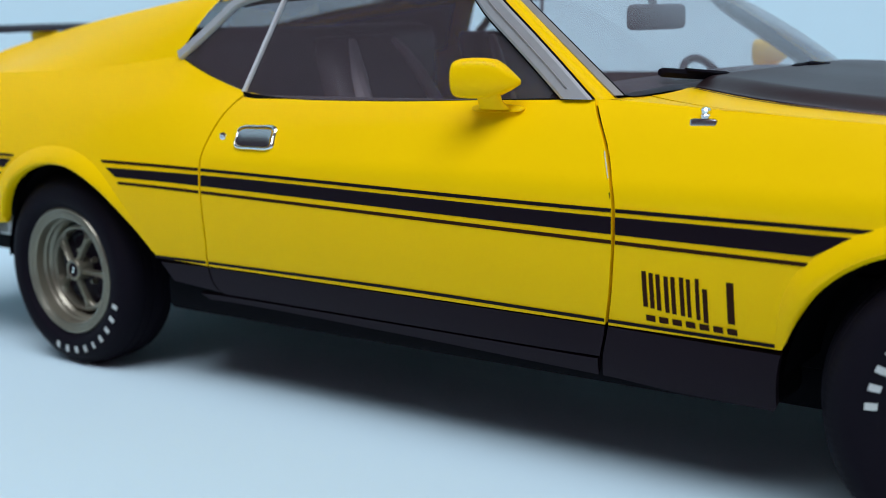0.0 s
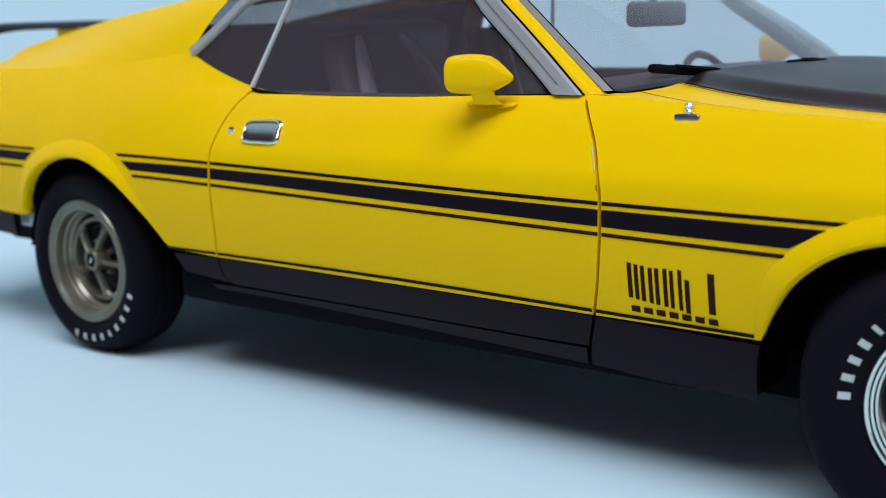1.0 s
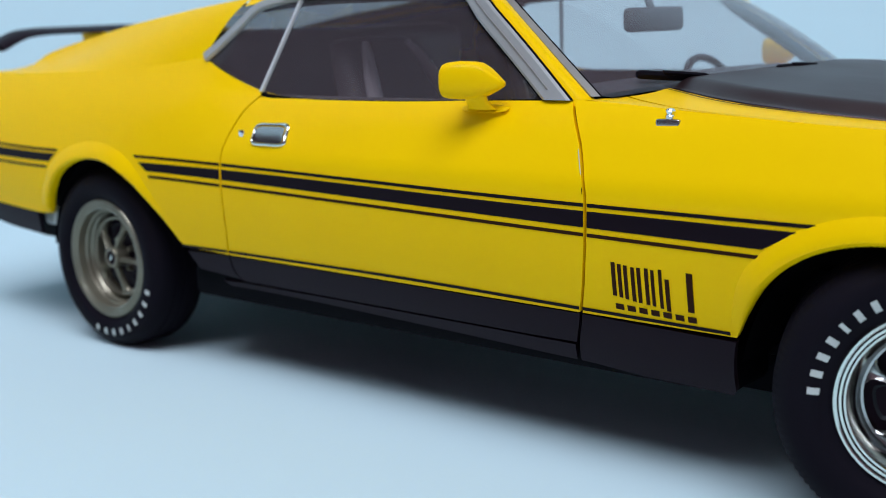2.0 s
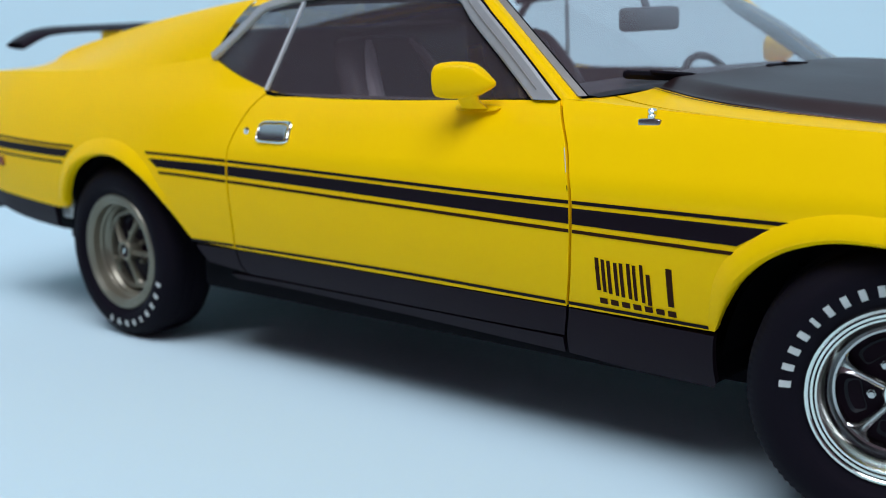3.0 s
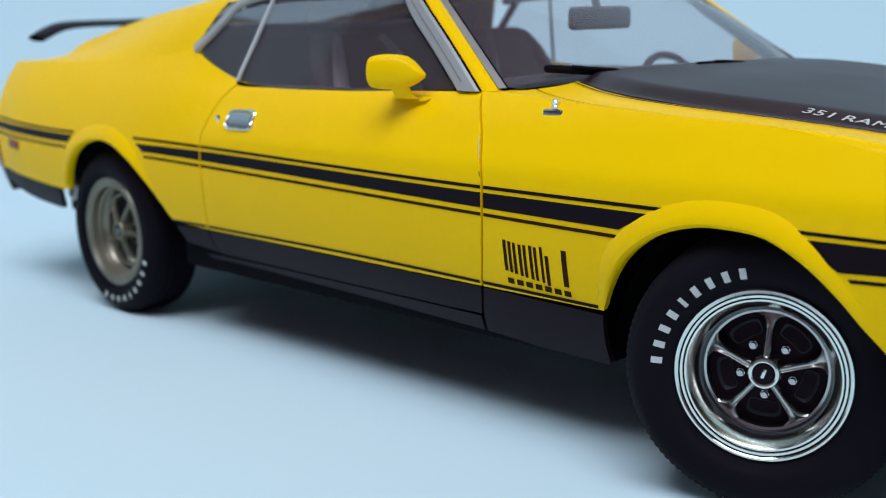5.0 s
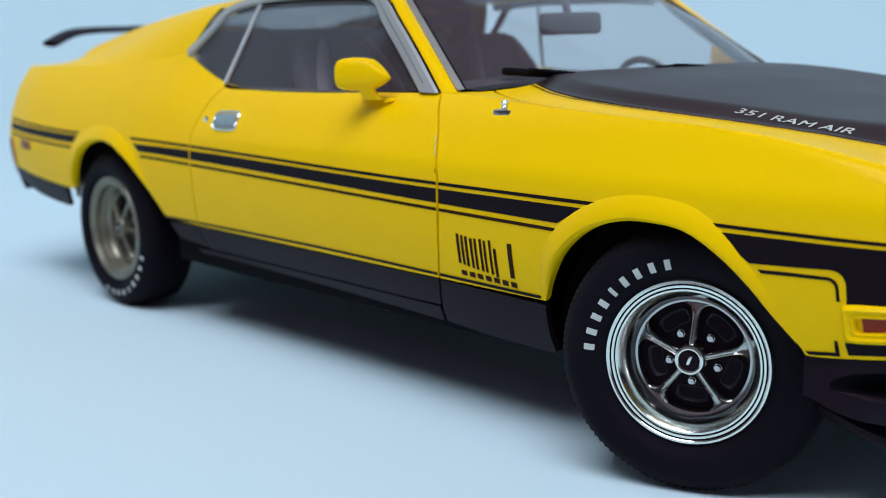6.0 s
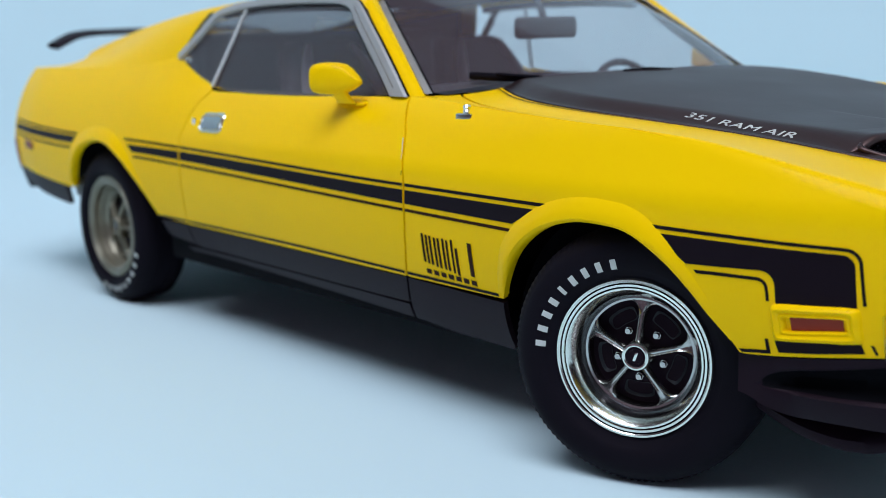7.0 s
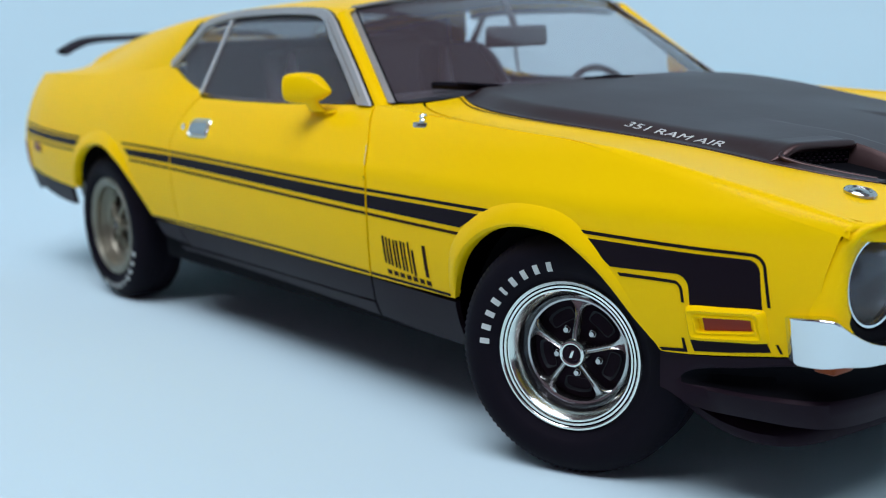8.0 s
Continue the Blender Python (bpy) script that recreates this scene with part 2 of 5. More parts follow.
PROF = table((0.15, -0.20), (0.20, -0.155), (0.26, -0.105), (0.33, -0.064), (0.41, -0.031), (0.46, -0.018), (0.55, -0.0050), (0.62, -0.0010), (0.68, -0.0022),
             (0.728, -0.0060), (0.741, -0.0105), (0.754, -0.0170), (0.80, -0.0405), (0.85, -0.070), (0.89, -0.103), (0.905, -0.120), (0.93, -0.133), (1.01, -0.152), (1.1, -0.18))
RIDGE = table((-0.90, 0.907), (-0.75, 0.899), (-0.6, 0.890), (-0.4, 0.878), (-0.2, 0.868), (0.0, 0.860), (0.13, 0.852), (0.30, 0.828), (0.457, 0.796), (0.6, 0.763), (0.74, 0.725))
BELT = table((-0.89, 0.907), (-1.13, 0.899), (-1.475, 0.889), (-1.745, 0.887), (-1.9, 0.893), (-2.015, 0.906), (-2.113, 0.931), (-2.227, 0.970), (-2.32, 1.006))
QTOP = table((-2.32, 1.006), (-2.5, 0.985), (-2.9, 0.960), (-3.3, 0.952), (-3.6, 0.949), (-3.825, 0.944))
DOOR_F = table((0.25, -0.872), (0.265, -0.868), (0.32, -0.852), (0.40, -0.820), (0.52, -0.793), (0.64, -0.783), (0.70, -0.786), (0.79, -0.815), (0.85, -0.852), (0.91, -0.897))
DOOR_R = table((0.32, -2.085), (0.335, -2.112), (0.36, -2.124), (0.42, -2.117), (0.50, -2.103), (0.615, -2.100), (0.70, -2.102), (0.77, -2.088), (0.847, -2.055), (0.91, -2.005))
TAIL = table((0.35, -3.705), (0.48, -3.77), (0.62, -3.8), (0.80, -3.785), (0.945, -3.76))
SILL = 0.412
F_ARCH = smooth_line([(-0.448, 0.25), (-0.436, 0.32), (-0.415, 0.40), (-0.381, 0.474), (-0.325, 0.553), (-0.243, 0.613), (-0.145, 0.645), (-0.045, 0.650), (0.04, 0.638),
                      (0.115, 0.598), (0.18, 0.543), (0.235, 0.482), (0.29, 0.42), (0.325, 0.34)], 6)
R_ARCH = smooth_line([(-2.275, 0.30), (-2.318, 0.405), (-2.385, 0.490), (-2.455, 0.552), (-2.542, 0.617), (-2.65, 0.664), (-2.755, 0.679), (-2.87, 0.664), (-2.965, 0.620), (-3.030, 0.550),
                      (-3.075, 0.45), (-3.105, 0.35)], 6)


PROF_REAR = table((0.15, -0.20), (0.26, -0.105), (0.33, -0.064), (0.41, -0.031), (0.46, -0.018), (0.55, -0.004), (0.62, 0.0), (0.68, -0.005), (0.74, -0.016), (0.80, -0.034),
                  (0.85, -0.054), (0.90, -0.082), (0.95, -0.117), (1.01, -0.156), (1.1, -0.22))


def side_y(x, z, off=0.0):
    k = min(1.0, max(0.0, (-1.97 - x) / 0.36))
    k = k * k * (3 - 2 * k)
    return -(YMAX(x) + lerp(PROF(z), PROF_REAR(z), k) + off)


def glass_y(z):
    """Half width of the side windows at a height."""
    return 0.772 - 0.415 * (z - 0.905)


def between(line, lo, hi):
    return [p for p in line if lo <= p[1] <= hi]


def along(f, a, b, n):
    return [(x, f(x)) for x in steps(a, b, n)]


def up(f, a, b, n):
    return [(f(z), z) for z in steps(a, b, n)]


def lip(bm, line, mirror, k0, k1, fade_x):
    """The rolled lip round a wheel arch."""
    prof = [(0.062, -0.004), (0.052, 0.0025), (0.040, 0.008), (0.028, 0.013), (0.016, 0.0165), (0.007, 0.0165), (0.001, 0.012), (-0.002, 0.004), (-0.001, -0.008), (0.0, -0.018)]
    pts = line[k0:k1]
    soft = [(p[0] - fade_x[0]) / (fade_x[1] - fade_x[0]) for p in pts]
    out = []
    for i, p in enumerate(pts):
        a, b = pts[max(i - 1, 0)], pts[min(i + 1, len(pts) - 1)]
        d = Vector((b[0] - a[0], b[1] - a[1])).normalized()
        out.append(Vector((-d.y, d.x)))
    mid = sum((Vector(p) for p in pts), Vector((0, 0))) / len(pts)
    s = 1 if sum(n.dot(Vector(p) - mid) for n, p in zip(out, pts)) > 0 else -1

    def f(i, k):
        d, o = prof[k]
        fade = min(1.0, max(0.0, (soft[i])), (i + 1.5) / 11)
        fade = fade * fade * (3 - 2 * fade)
        o = o * fade if o > 0 else (o if k else lerp(-0.004, o, fade))
        d = d * lerp(0.35, 1, fade) if d > 0 else d
        x, z = Vector(pts[i]) + out[i] * s * d
        y = side_y(x, z, o)
        return (x, -y if mirror else y, z)
    patch(bm, f, list(range(len(pts))), list(range(len(prof))), 0, flip=(s > 0) == mirror)


F_LOW = table((0.25, 0.402), (0.32, 0.406), (0.62, 0.442), (0.68, 0.450))
R_LOW = table((-3.10, 0.461), (-3.3, 0.471), (-3.5, 0.484), (-3.885, 0.517))
R_BOT = table((-3.10, 0.372), (-3.4, 0.390), (-3.865, 0.474))

EDGE = table((0.44, 0.650), (0.50, 0.653), (0.56, 0.660), (0.62, 0.673), (0.68, 0.691), (0.74, 0.711))


def shoulder(x):
    """How far the rounding of the fender's ridge reaches down its side."""
    return 0.001 + 0.030 * ease((x + 0.05) / 0.45)


fender_top = along(lambda x: RIDGE(x) - shoulder(x), 0.700, -0.885, 40)
front_edge = [(EDGE(z), z) for z in (0.449, 0.50, 0.56, 0.62, 0.66, 0.695)]
FENDER = ([(DOOR_F(SILL) + 0.0042, SILL)] + between(F_ARCH[:40], SILL, 9)[:-1] + between(F_ARCH[38:], F_LOW(0.30), 9)
          + along(F_LOW, 0.31, 0.655, 6) + front_edge + fender_top + up(lambda z: DOOR_F(z) + 0.0042, 0.90, SILL + 0.03, 16))
FENDER_LOW = (up(lambda z: DOOR_F(z) + 0.0042, SILL - 0.004, 0.262, 6) + [(-0.75, 0.260), (-0.6, 0.258), (-0.455, 0.255)] + between(F_ARCH[:30], 0.262, SILL - 0.004))
DOOR = ([(DOOR_R(SILL) + GAP, SILL), (DOOR_F(SILL) - 0.0042, SILL)] + up(lambda z: DOOR_F(z) - 0.0042, SILL + 0.03, 0.88, 16)
        + along(BELT, -0.897, -2.0, 24) + up(lambda z: DOOR_R(z) + GAP, 0.88, SILL + 0.03, 16))
DOOR_LOW = (up(lambda z: DOOR_R(z) + GAP, SILL - 0.004, 0.326, 10) + [(-1.8, 0.325), (-1.4, 0.324), (-1.0, 0.324)] + up(lambda z: DOOR_F(z) - 0.0042, 0.326, SILL - 0.004, 6))
QUARTER = (up(lambda z: DOOR_R(z) - GAP, SILL, 0.90, 18) + along(BELT, -2.02, -2.318, 12) + along(QTOP, -2.34, -3.76, 24)
           + up(TAIL, 0.92, 0.50, 10) + along(R_LOW, -3.765, -3.13, 8) + [p for p in reversed(R_ARCH) if p[1] > (0.463 if p[0] < -2.8 else SILL)])
QUARTER_LOW_F = (up(lambda z: DOOR_R(z) - GAP, 0.33, SILL - 0.004, 6) + [p for p in R_ARCH if p[0] > -2.5 and 0.33 < p[1] < SILL - 0.004][::-1])
QUARTER_LOW_R = ([(-3.195, 0.378), (-3.180, 0.41), (-3.168, 0.455)] + along(lambda x: R_LOW(x) - 0.004, -3.17, -3.765, 8)
                 + along(R_BOT, -3.755, -3.21, 8))
SILLBAR = [(-2.20, 0.316)] + [(x, 0.318) for x in steps(-2.08, -0.862, 8)] + [(-0.876, 0.262)] + [(x, 0.262) for x in steps(-0.9, -2.12, 8)]


def side_panel(name, outline, mat, mirror, label="", lips=None, depth=0.016, step=0.018):
    bm = shaped_plate(outline, side_y, step, mirror)
    hem(bm, depth)
    if lips:
        lip(bm, lips[0], mirror, *lips[1:])
    return part(name, bm, mat, car, label)


for mir in (False, True):
    side_panel("front_fender", FENDER, YELLOW, mir, "yellow front fender with a rolled wheel arch lip", (F_ARCH, 14, 72, (0.27, 0.02)))
    side_panel("lower_fender_panel", FENDER_LOW, BLACK, mir, "satin black lower fender")
    door = side_panel("door", DOOR, YELLOW, mir, "closed yellow door")
    o = side_panel("door_skirt", DOOR_LOW, BLACK, mir, "satin black lower door skin")
    o.parent = door
    side_panel("quarter_panel", QUARTER, YELLOW, mir, "yellow rear quarter panel", (R_ARCH, 8, 59, (-2.36, -2.62)))
    side_panel("lower_quarter_panel", QUARTER_LOW_F, BLACK, mir, "satin black lower body")
    side_panel("lower_quarter_panel", QUARTER_LOW_R, BLACK, mir, "satin black lower body")
    side_panel("rocker_sill", SILLBAR, BLACK, mir, "satin black rocker sill")

# bonnet: a wide yellow border, a sloped black flank and a raised black middle
VALLEY = table((-0.86, 0.925), (-0.734, 0.916), (-0.4, 0.882), (-0.136, 0.853), (0.157, 0.821), (0.4, 0.789), (0.6, 0.757), (0.8, 0.715))
FOOT = table((-0.86, 0.49), (-0.76, 0.545), (-0.68, 0.592), (-0.60, 0.632), (-0.5, 0.652), (-0.4, 0.649), (-0.3, 0.629), (-0.2, 0.603), (-0.1, 0.578), (0.05, 0.550), (0.155, 0.535), (0.24, 0.528), (0.318, 0.522), (0.385, 0.508), (0.45, 0.490), (0.507, 0.468), (0.567, 0.43), (0.65, 0.36), (0.8, 0.27))
RISE = table((-0.9, 0.018), (-0.6, 0.029), (-0.1, 0.028), (0.3, 0.021), (0.5, 0.010), (0.68, 0.004), (0.8, 0.0))
HOOD_SIDE = table((-0.85, 0.612), (-0.825, 0.645), (-0.78, 0.677), (-0.726, 0.707), (-0.66, 0.737), (-0.601, 0.756), (-0.52, 0.772), (-0.35, 0.792), (-0.1, 0.806), (0.2, 0.803), (0.4, 0.790), (0.55, 0.762), (0.70, 0.735))
HOOD_BACK = table((0.0, -0.70), (0.3, -0.725), (0.5, -0.765), (0.62, -0.808), (0.65, -0.828), (0.8, -0.86))
HOOD_FRONT = table((0.0, 0.80), (0.3, 0.79), (0.5, 0.765), (0.65, 0.735), (0.75, 0.705), (0.82, 0.68))


def hood_z(x, y, lift=0.0):
    q = abs(y)
    side = -side_y(x, RIDGE(x))
    foot, zv, rise = FOOT(x), VALLEY(x), RISE(x)
    top = foot - 0.085
    if q >= foot:
        t = min(1.15, (q - foot) / max(0.02, side - foot))
        return lerp(zv, RIDGE(x), t) - 0.008 * t * (1 - t) * 4 * (t < 1) + lift
    if q >= top:
        t = (foot - q) / (foot - top)
        return zv + rise * t * t * (3 - 2 * t) + lift
    return zv + rise + 0.008 * (1 - (q / top) ** 2) * min(1, rise / 0.012) + lift


def duct_lip(q):
    """Where the roof of a bonnet duct ends."""
    return lerp(0.372, 0.318, (q - 0.28) / 0.215)


def duct(x, q):
    """1 inside the sunk mouth of a bonnet duct."""
    return ease((x - duct_lip(q)) / 0.014) * ease((q - 0.275) / 0.012) * ease((min(0.500, FOOT(x) - 0.022) - q) / 0.012) * ease((0.60 - x) / 0.08)


def bonnet_z(x, y, lift=0.0):
    """The black bonnet with its two ducts."""
    q = abs(y)
    z = hood_z(x, y, lift) + 0.016 * ease((x - 0.03) / 0.33) * ease((q - 0.18) / 0.025) * ease((FOOT(x) - q) / 0.10) * ease((0.66 - x) / 0.25)
    return lerp(z, VALLEY(x) - 0.016 + lift, duct(x, q))


def plate_xy(outline, fn, step):
    """A plate with that outline in (x, y), laid on z = fn(x, y)."""
    bm = cut_plate([(a, b) for a, b in outline], grid_values(min(p[0] for p in outline), max(p[0] for p in outline), step),
                   grid_values(min(p[1] for p in outline), max(p[1] for p in outline), step))
    for v in bm.verts:
        x, _, y = v.co
        v.co = (x, y, fn(x, y))
    bm.normal_update()
    if sum(f.normal.z * f.calc_area() for f in bm.faces) < 0:
        bmesh.ops.reverse_faces(bm, faces=bm.faces)
    return bm


half = [(HOOD_BACK(q), -q) for q in steps(0.0, 0.632, 10)] + [(x, -HOOD_SIDE(x) + 0.0008 + 0.0040 * ease((0.2 - x) / 0.25)) for x in steps(-0.822, 0.69, 36)] + [(HOOD_FRONT(q), -q) for q in steps(0.72, 0.0, 12)]
hood_outline = half + [(x, -y) for x, y in reversed(half[1:-1])]


def hood_skin(x, y):
    """The yellow bonnet, a little lower where the black coat lies on it."""
    k = min(1.0, max(0.0, (FOOT(x) - 0.003 - abs(y)) / 0.014)) if x < 0.70 else 0.0
    sunk = 0.07 if 0.24 < x < 0.66 and 0.23 < abs(y) < FOOT(x) - 0.014 else 0.0
    return hood_z(x, y) - 0.008 * k - sunk


bm = plate_xy(hood_outline, hood_skin, 0.0135)
hem(bm, 0.03)
hood = part("bonnet", bm, YELLOW, car, "yellow bonnet with a raised middle")
black_half = [(HOOD_BACK(q) + 0.003, -q) for q in steps(0.0, 0.53, 10)] + [(x, -FOOT(x)) for x in steps(-0.76, 0.56, 30)] + [(0.60, -0.40), (0.64, -0.34), (0.67, -0.27), (0.69, -0.15), (0.70, 0.0)]
bm = plate_xy(black_half + [(x, -y) for x, y in reversed(black_half[1:-1])], lambda x, y: bonnet_z(x, y, 0.0016), 0.0105)
part("bonnet_blackout", bm, HOODBLACK, hood, "matt black blackout on the bonnet")
for s in (-1, 1):
    bm = bmesh.new()
    line = [(x, s * (FOOT(x) + 0.017)) for x in steps(-0.775, 0.56, 36)] + [(0.61, s * 0.42), (0.655, s * 0.35), (0.69, s * 0.27)]
    patch(bm, lambda i, k: (line[i][0], line[i][1] + (k - 0.5) * 0.0045, hood_z(line[i][0], line[i][1] + (k - 0.5) * 0.0045, 0.0035)), list(range(len(line))), [0, 1])
    part("pinstripe", bm, BROWN, hood, "thin dark pinstripe beside the black bonnet")
    bm = bmesh.new()
    edge = [(x, FOOT(x)) for x in steps(-0.755, 0.565, 70)]
    patch(bm, lambda i, k: (edge[i][0], s * (edge[i][1] + (-0.014, 0.0005, 0.002)[k]), hood_z(edge[i][0], edge[i][1] + (-0.014, 0.0005, 0.002)[k], (0.0028, 0.0028, 0.0005)[k])), list(range(len(edge))), [0, 1, 2], flip=s < 0)
    part("blackout_edge", bm, HOODBLACK, hood, "clean edge of the black bonnet paint")

# fender tops and cowl corners beside the bonnet
for s in (-1, 1):
    bm = bmesh.new()
    def over_ridge(x, v):
        """Past its front end the fender's top rolls down behind the headlamp surround."""
        roll, x = max(0.0, x - 0.712) / 0.02 * math.pi / 2, min(x, 0.712)
        p = ridge_point(x, v)
        inside = min(1.0, 0.25 + 0.75 * max(0.0, 1.6 - v))
        return (p[0] + 0.014 * inside * math.sin(roll), p[1], p[2] - 0.020 * inside * (1 - math.cos(roll)))

    def ridge_point(x, v):
        side, r = -side_y(x, RIDGE(x)), shoulder(x)
        gap = 0.009 * ease((0.12 - x) / 0.2) * ease((x + 0.72) / 0.2)
        y0, y1 = HOOD_SIDE(x) + 0.0008 + 0.0035 * ease((0.2 - x) / 0.25), side - gap - min(1.1 * r, 0.6 * (side - HOOD_SIDE(x)))
        if v <= 1:
            y = lerp(y0, y1, v)
            return (x, s * y, hood_z(x, y))
        t = v - 1
        p0, p1, p2 = (y1, hood_z(x, y1)), (side - gap, hood_z(x, side - gap)), (-side_y(x, RIDGE(x) - r) - gap, RIDGE(x) - r)
        y, z = ((1 - t) ** 2 * a + 2 * t * (1 - t) * b + t * t * c for a, b, c in zip(p0, p1, p2))
        return (x, s * y, z)
    patch(bm, over_ridge, steps(-0.825, 0.712, 60) + steps(0.715, 0.732, 6), steps(0, 1, 4) + steps(1.125, 2, 7), flip=s > 0)
    hem(bm, 0.02)
    part("fender_top", bm, YELLOW, car)
    bm = bmesh.new()
    patch(bm, lambda x, v: (lambda y: (x, s * y, hood_z(max(x, -0.86), y)))(lerp(min(0.765, 0.60 + (-0.80 - x) / 0.068 * 0.135), -side_y(-0.86, RIDGE(-0.86)), v)),
          steps(-0.90, -0.827, 8), steps(0, 1, 8), flip=s > 0)
    part("cowl_corner", bm, YELLOW, car)
bm = bmesh.new()
patch(bm, lambda y, u: (lerp(HOOD_BACK(abs(y)) - 0.004, HOOD_BACK(abs(y)) - 0.16, u), y, hood_z(HOOD_BACK(abs(y)), y) - 0.014 - 0.01 * u), steps(-0.70, 0.70, 40), steps(0, 1, 4))
part("cowl_panel", bm, DASH, car, "black cowl below the windscreen")

# roof, sails, deck and tail
ROOF_Y = table((-1.24, 0.600), (-1.5, 0.622), (-1.8, 0.634), (-2.19, 0.632), (-2.74, 0.602), (-3.2, 0.565), (-3.5, 0.548), (-3.645, 0.540))
ROOF_Z = table((-1.24, 1.190), (-1.5, 1.202), (-1.8, 1.203), (-2.19, 1.184), (-2.74, 1.130), (-3.2, 1.066), (-3.5, 1.012), (-3.645, 0.962))
CROWN = table((-1.24, 0.036), (-2.0, 0.040), (-3.0, 0.022), (-3.645, 0.006))
RAIL_Z = table((-1.22, 1.150), (-1.30, 1.166), (-1.5, 1.178), (-1.8, 1.180), (-2.05, 1.172), (-2.19, 1.158))


def roof_point(x, t):
    """t from -1 to 1 across the roof."""
    return (x - 0.05 * t * t * max(0.0, min(1.0, (x + 1.5) / 0.26)), ROOF_Y(x) * t, ROOF_Z(x) + CROWN(x) * (1 - abs(t) ** 2.2))


bm = bmesh.new()
patch(bm, roof_point, steps(-1.235, -2.45, 24), steps(-1, 1, 24))
for s in (-1, 1):
    patch(bm, lambda x, t: roof_point(x, s * t), steps(-2.45, -3.645, 24), steps(0.78, 1, 4), flip=s < 0)
    patch(bm, lambda x, v: (x, s * lerp(ROOF_Y(x), glass_y(RAIL_Z(x)), v), lerp(ROOF_Z(x), RAIL_Z(x), v)), steps(-1.235, -2.19, 20), steps(0, 1, 3), flip=s > 0)
bmesh.ops.remove_doubles(bm, verts=bm.verts, dist=0.002)
roof = part("roof", bm, YELLOW, car, "yellow fastback roof", 60)
bm = bmesh.new()
patch(bm, lambda x, t: (lambda p: (p[0], p[1], p[2] - 0.008))(roof_point(x, t)), steps(-2.44, -3.70, 18), steps(-0.79, 0.79, 12))
hem(bm, 0.01)
part("rear_window", bm, REARGLASS, car, "sloping rear window, tinted to darken the cabin")
for s in (-1, 1):
    bm = bmesh.new()

    def sail(u, v):
        xl, xu = lerp(-2.318, -3.76, u), lerp(-2.19, -3.645, u)
        yl, zl, yu, zu = -side_y(xl, QTOP(xl)), QTOP(xl), ROOF_Y(xu), ROOF_Z(xu)
        k = u * u * (3 - 2 * u)
        yc, zc, xc = lerp(yl - 0.30 * (zu - zl), yu + 0.012, k), lerp(lerp(zl, zu, 0.8), zl + 0.006, k), lerp(xl, xu, 0.6)
        a, b, c = (1 - v) ** 2, 2 * v * (1 - v), v * v
        return (a * xl + b * xc + c * xu, s * (a * yl + b * min(yc, yl) + c * yu), a * zl + b * zc + c * zu)
    patch(bm, sail, steps(0, 1, 40), steps(0, 1, 14), flip=s > 0)
    part("sail_panel", bm, YELLOW, car, "yellow sail panel behind the side window", 60)
    # added lining: blocks the light seen through the side windows
    bm = bmesh.new()
    patch(bm, lambda u, v: (lambda p: (p[0] - 0.01, p[1] - s * 0.03, p[2] - 0.02))(sail(u, v)), steps(0.05, 0.5, 10), steps(0, 0.96, 10), flip=s < 0)
    part("quarter_lining", bm, INTERIOR, car, "dark lining added to keep light out of the cabin")
bm = bmesh.new()
patch(bm, lambda x, t: (x - 0.03 * (1 - t * t), t * -side_y(x, QTOP(x)), QTOP(x) + 0.012 * (1 - t * t)), steps(-3.45, -3.76, 8), steps(-1, 1, 20))
part("boot_lid", bm, YELLOW, car, "yellow boot lid")
bm = bmesh.new()
patch(bm, lambda z, t: (TAIL(z) - 0.03 * (1 - t * t), -t * side_y(TAIL(z), z), z), steps(0.945, 0.40, 14), steps(-1, 1, 20))
part("tail_panel", bm, [BLACK], car, "satin black tail panel")
for s in (-1, 1):
    bm = bmesh.new()
    box(bm, (-3.855, s * 0.52 - 0.2, 0.58), (-3.81, s * 0.52 + 0.2, 0.72), 0.012)
    part("tail_lamp", bm, REDLENS, car, "dull red tail lamp")
    bm = shaped_plate([(-3.785, 0.53), (-3.77, 0.50), (-3.75, 0.50), (-3.755, 0.57), (-3.765, 0.63), (-3.793, 0.63)], lambda x, z: side_y(x, z, 0.005), 0.03, s > 0)
    hem(bm, 0.012)
    part("corner_lamp", bm, AMBER, car, "orange lamp at the rear corner")
bm = bmesh.new()
line = smooth_line([(-3.81, -0.775, 0.50), (-3.845, -0.72, 0.50), (-3.865, -0.4, 0.50), (-3.875, 0, 0.50), (-3.865, 0.4, 0.50), (-3.845, 0.72, 0.50), (-3.81, 0.775, 0.50)], 6)
tube(bm, line, 0.032, 10, flat=1.4)
part("rear_bumper", bm, CHROME, car, "chrome rear bumper")

# rear wing
bm = bmesh.new()
WING_Z = table((0.0, 1.098), (0.40, 1.094), (0.50, 1.086), (0.56, 1.066), (0.62, 1.036))
sec = [(-0.10, 0.012), (-0.06, 0.018), (0.02, 0.016), (0.08, 0.004), (0.10, -0.006), (0.07, -0.010), (0.0, -0.008), (-0.07, -0.003), (-0.10, 0.004)]
patch(bm, lambda y, k: (-3.755 - sec[k % 9][0] * -1 * (1 - 0.25 * max(0, abs(y) - 0.4) / 0.22), y, WING_Z(abs(y)) + sec[k % 9][1] * 1.1), [v for v in steps(-0.62, 0.62, 48)], list(range(10)))
wing = part("rear_spoiler", bm, BLACK, car, "satin black rear wing with down-turned tips")
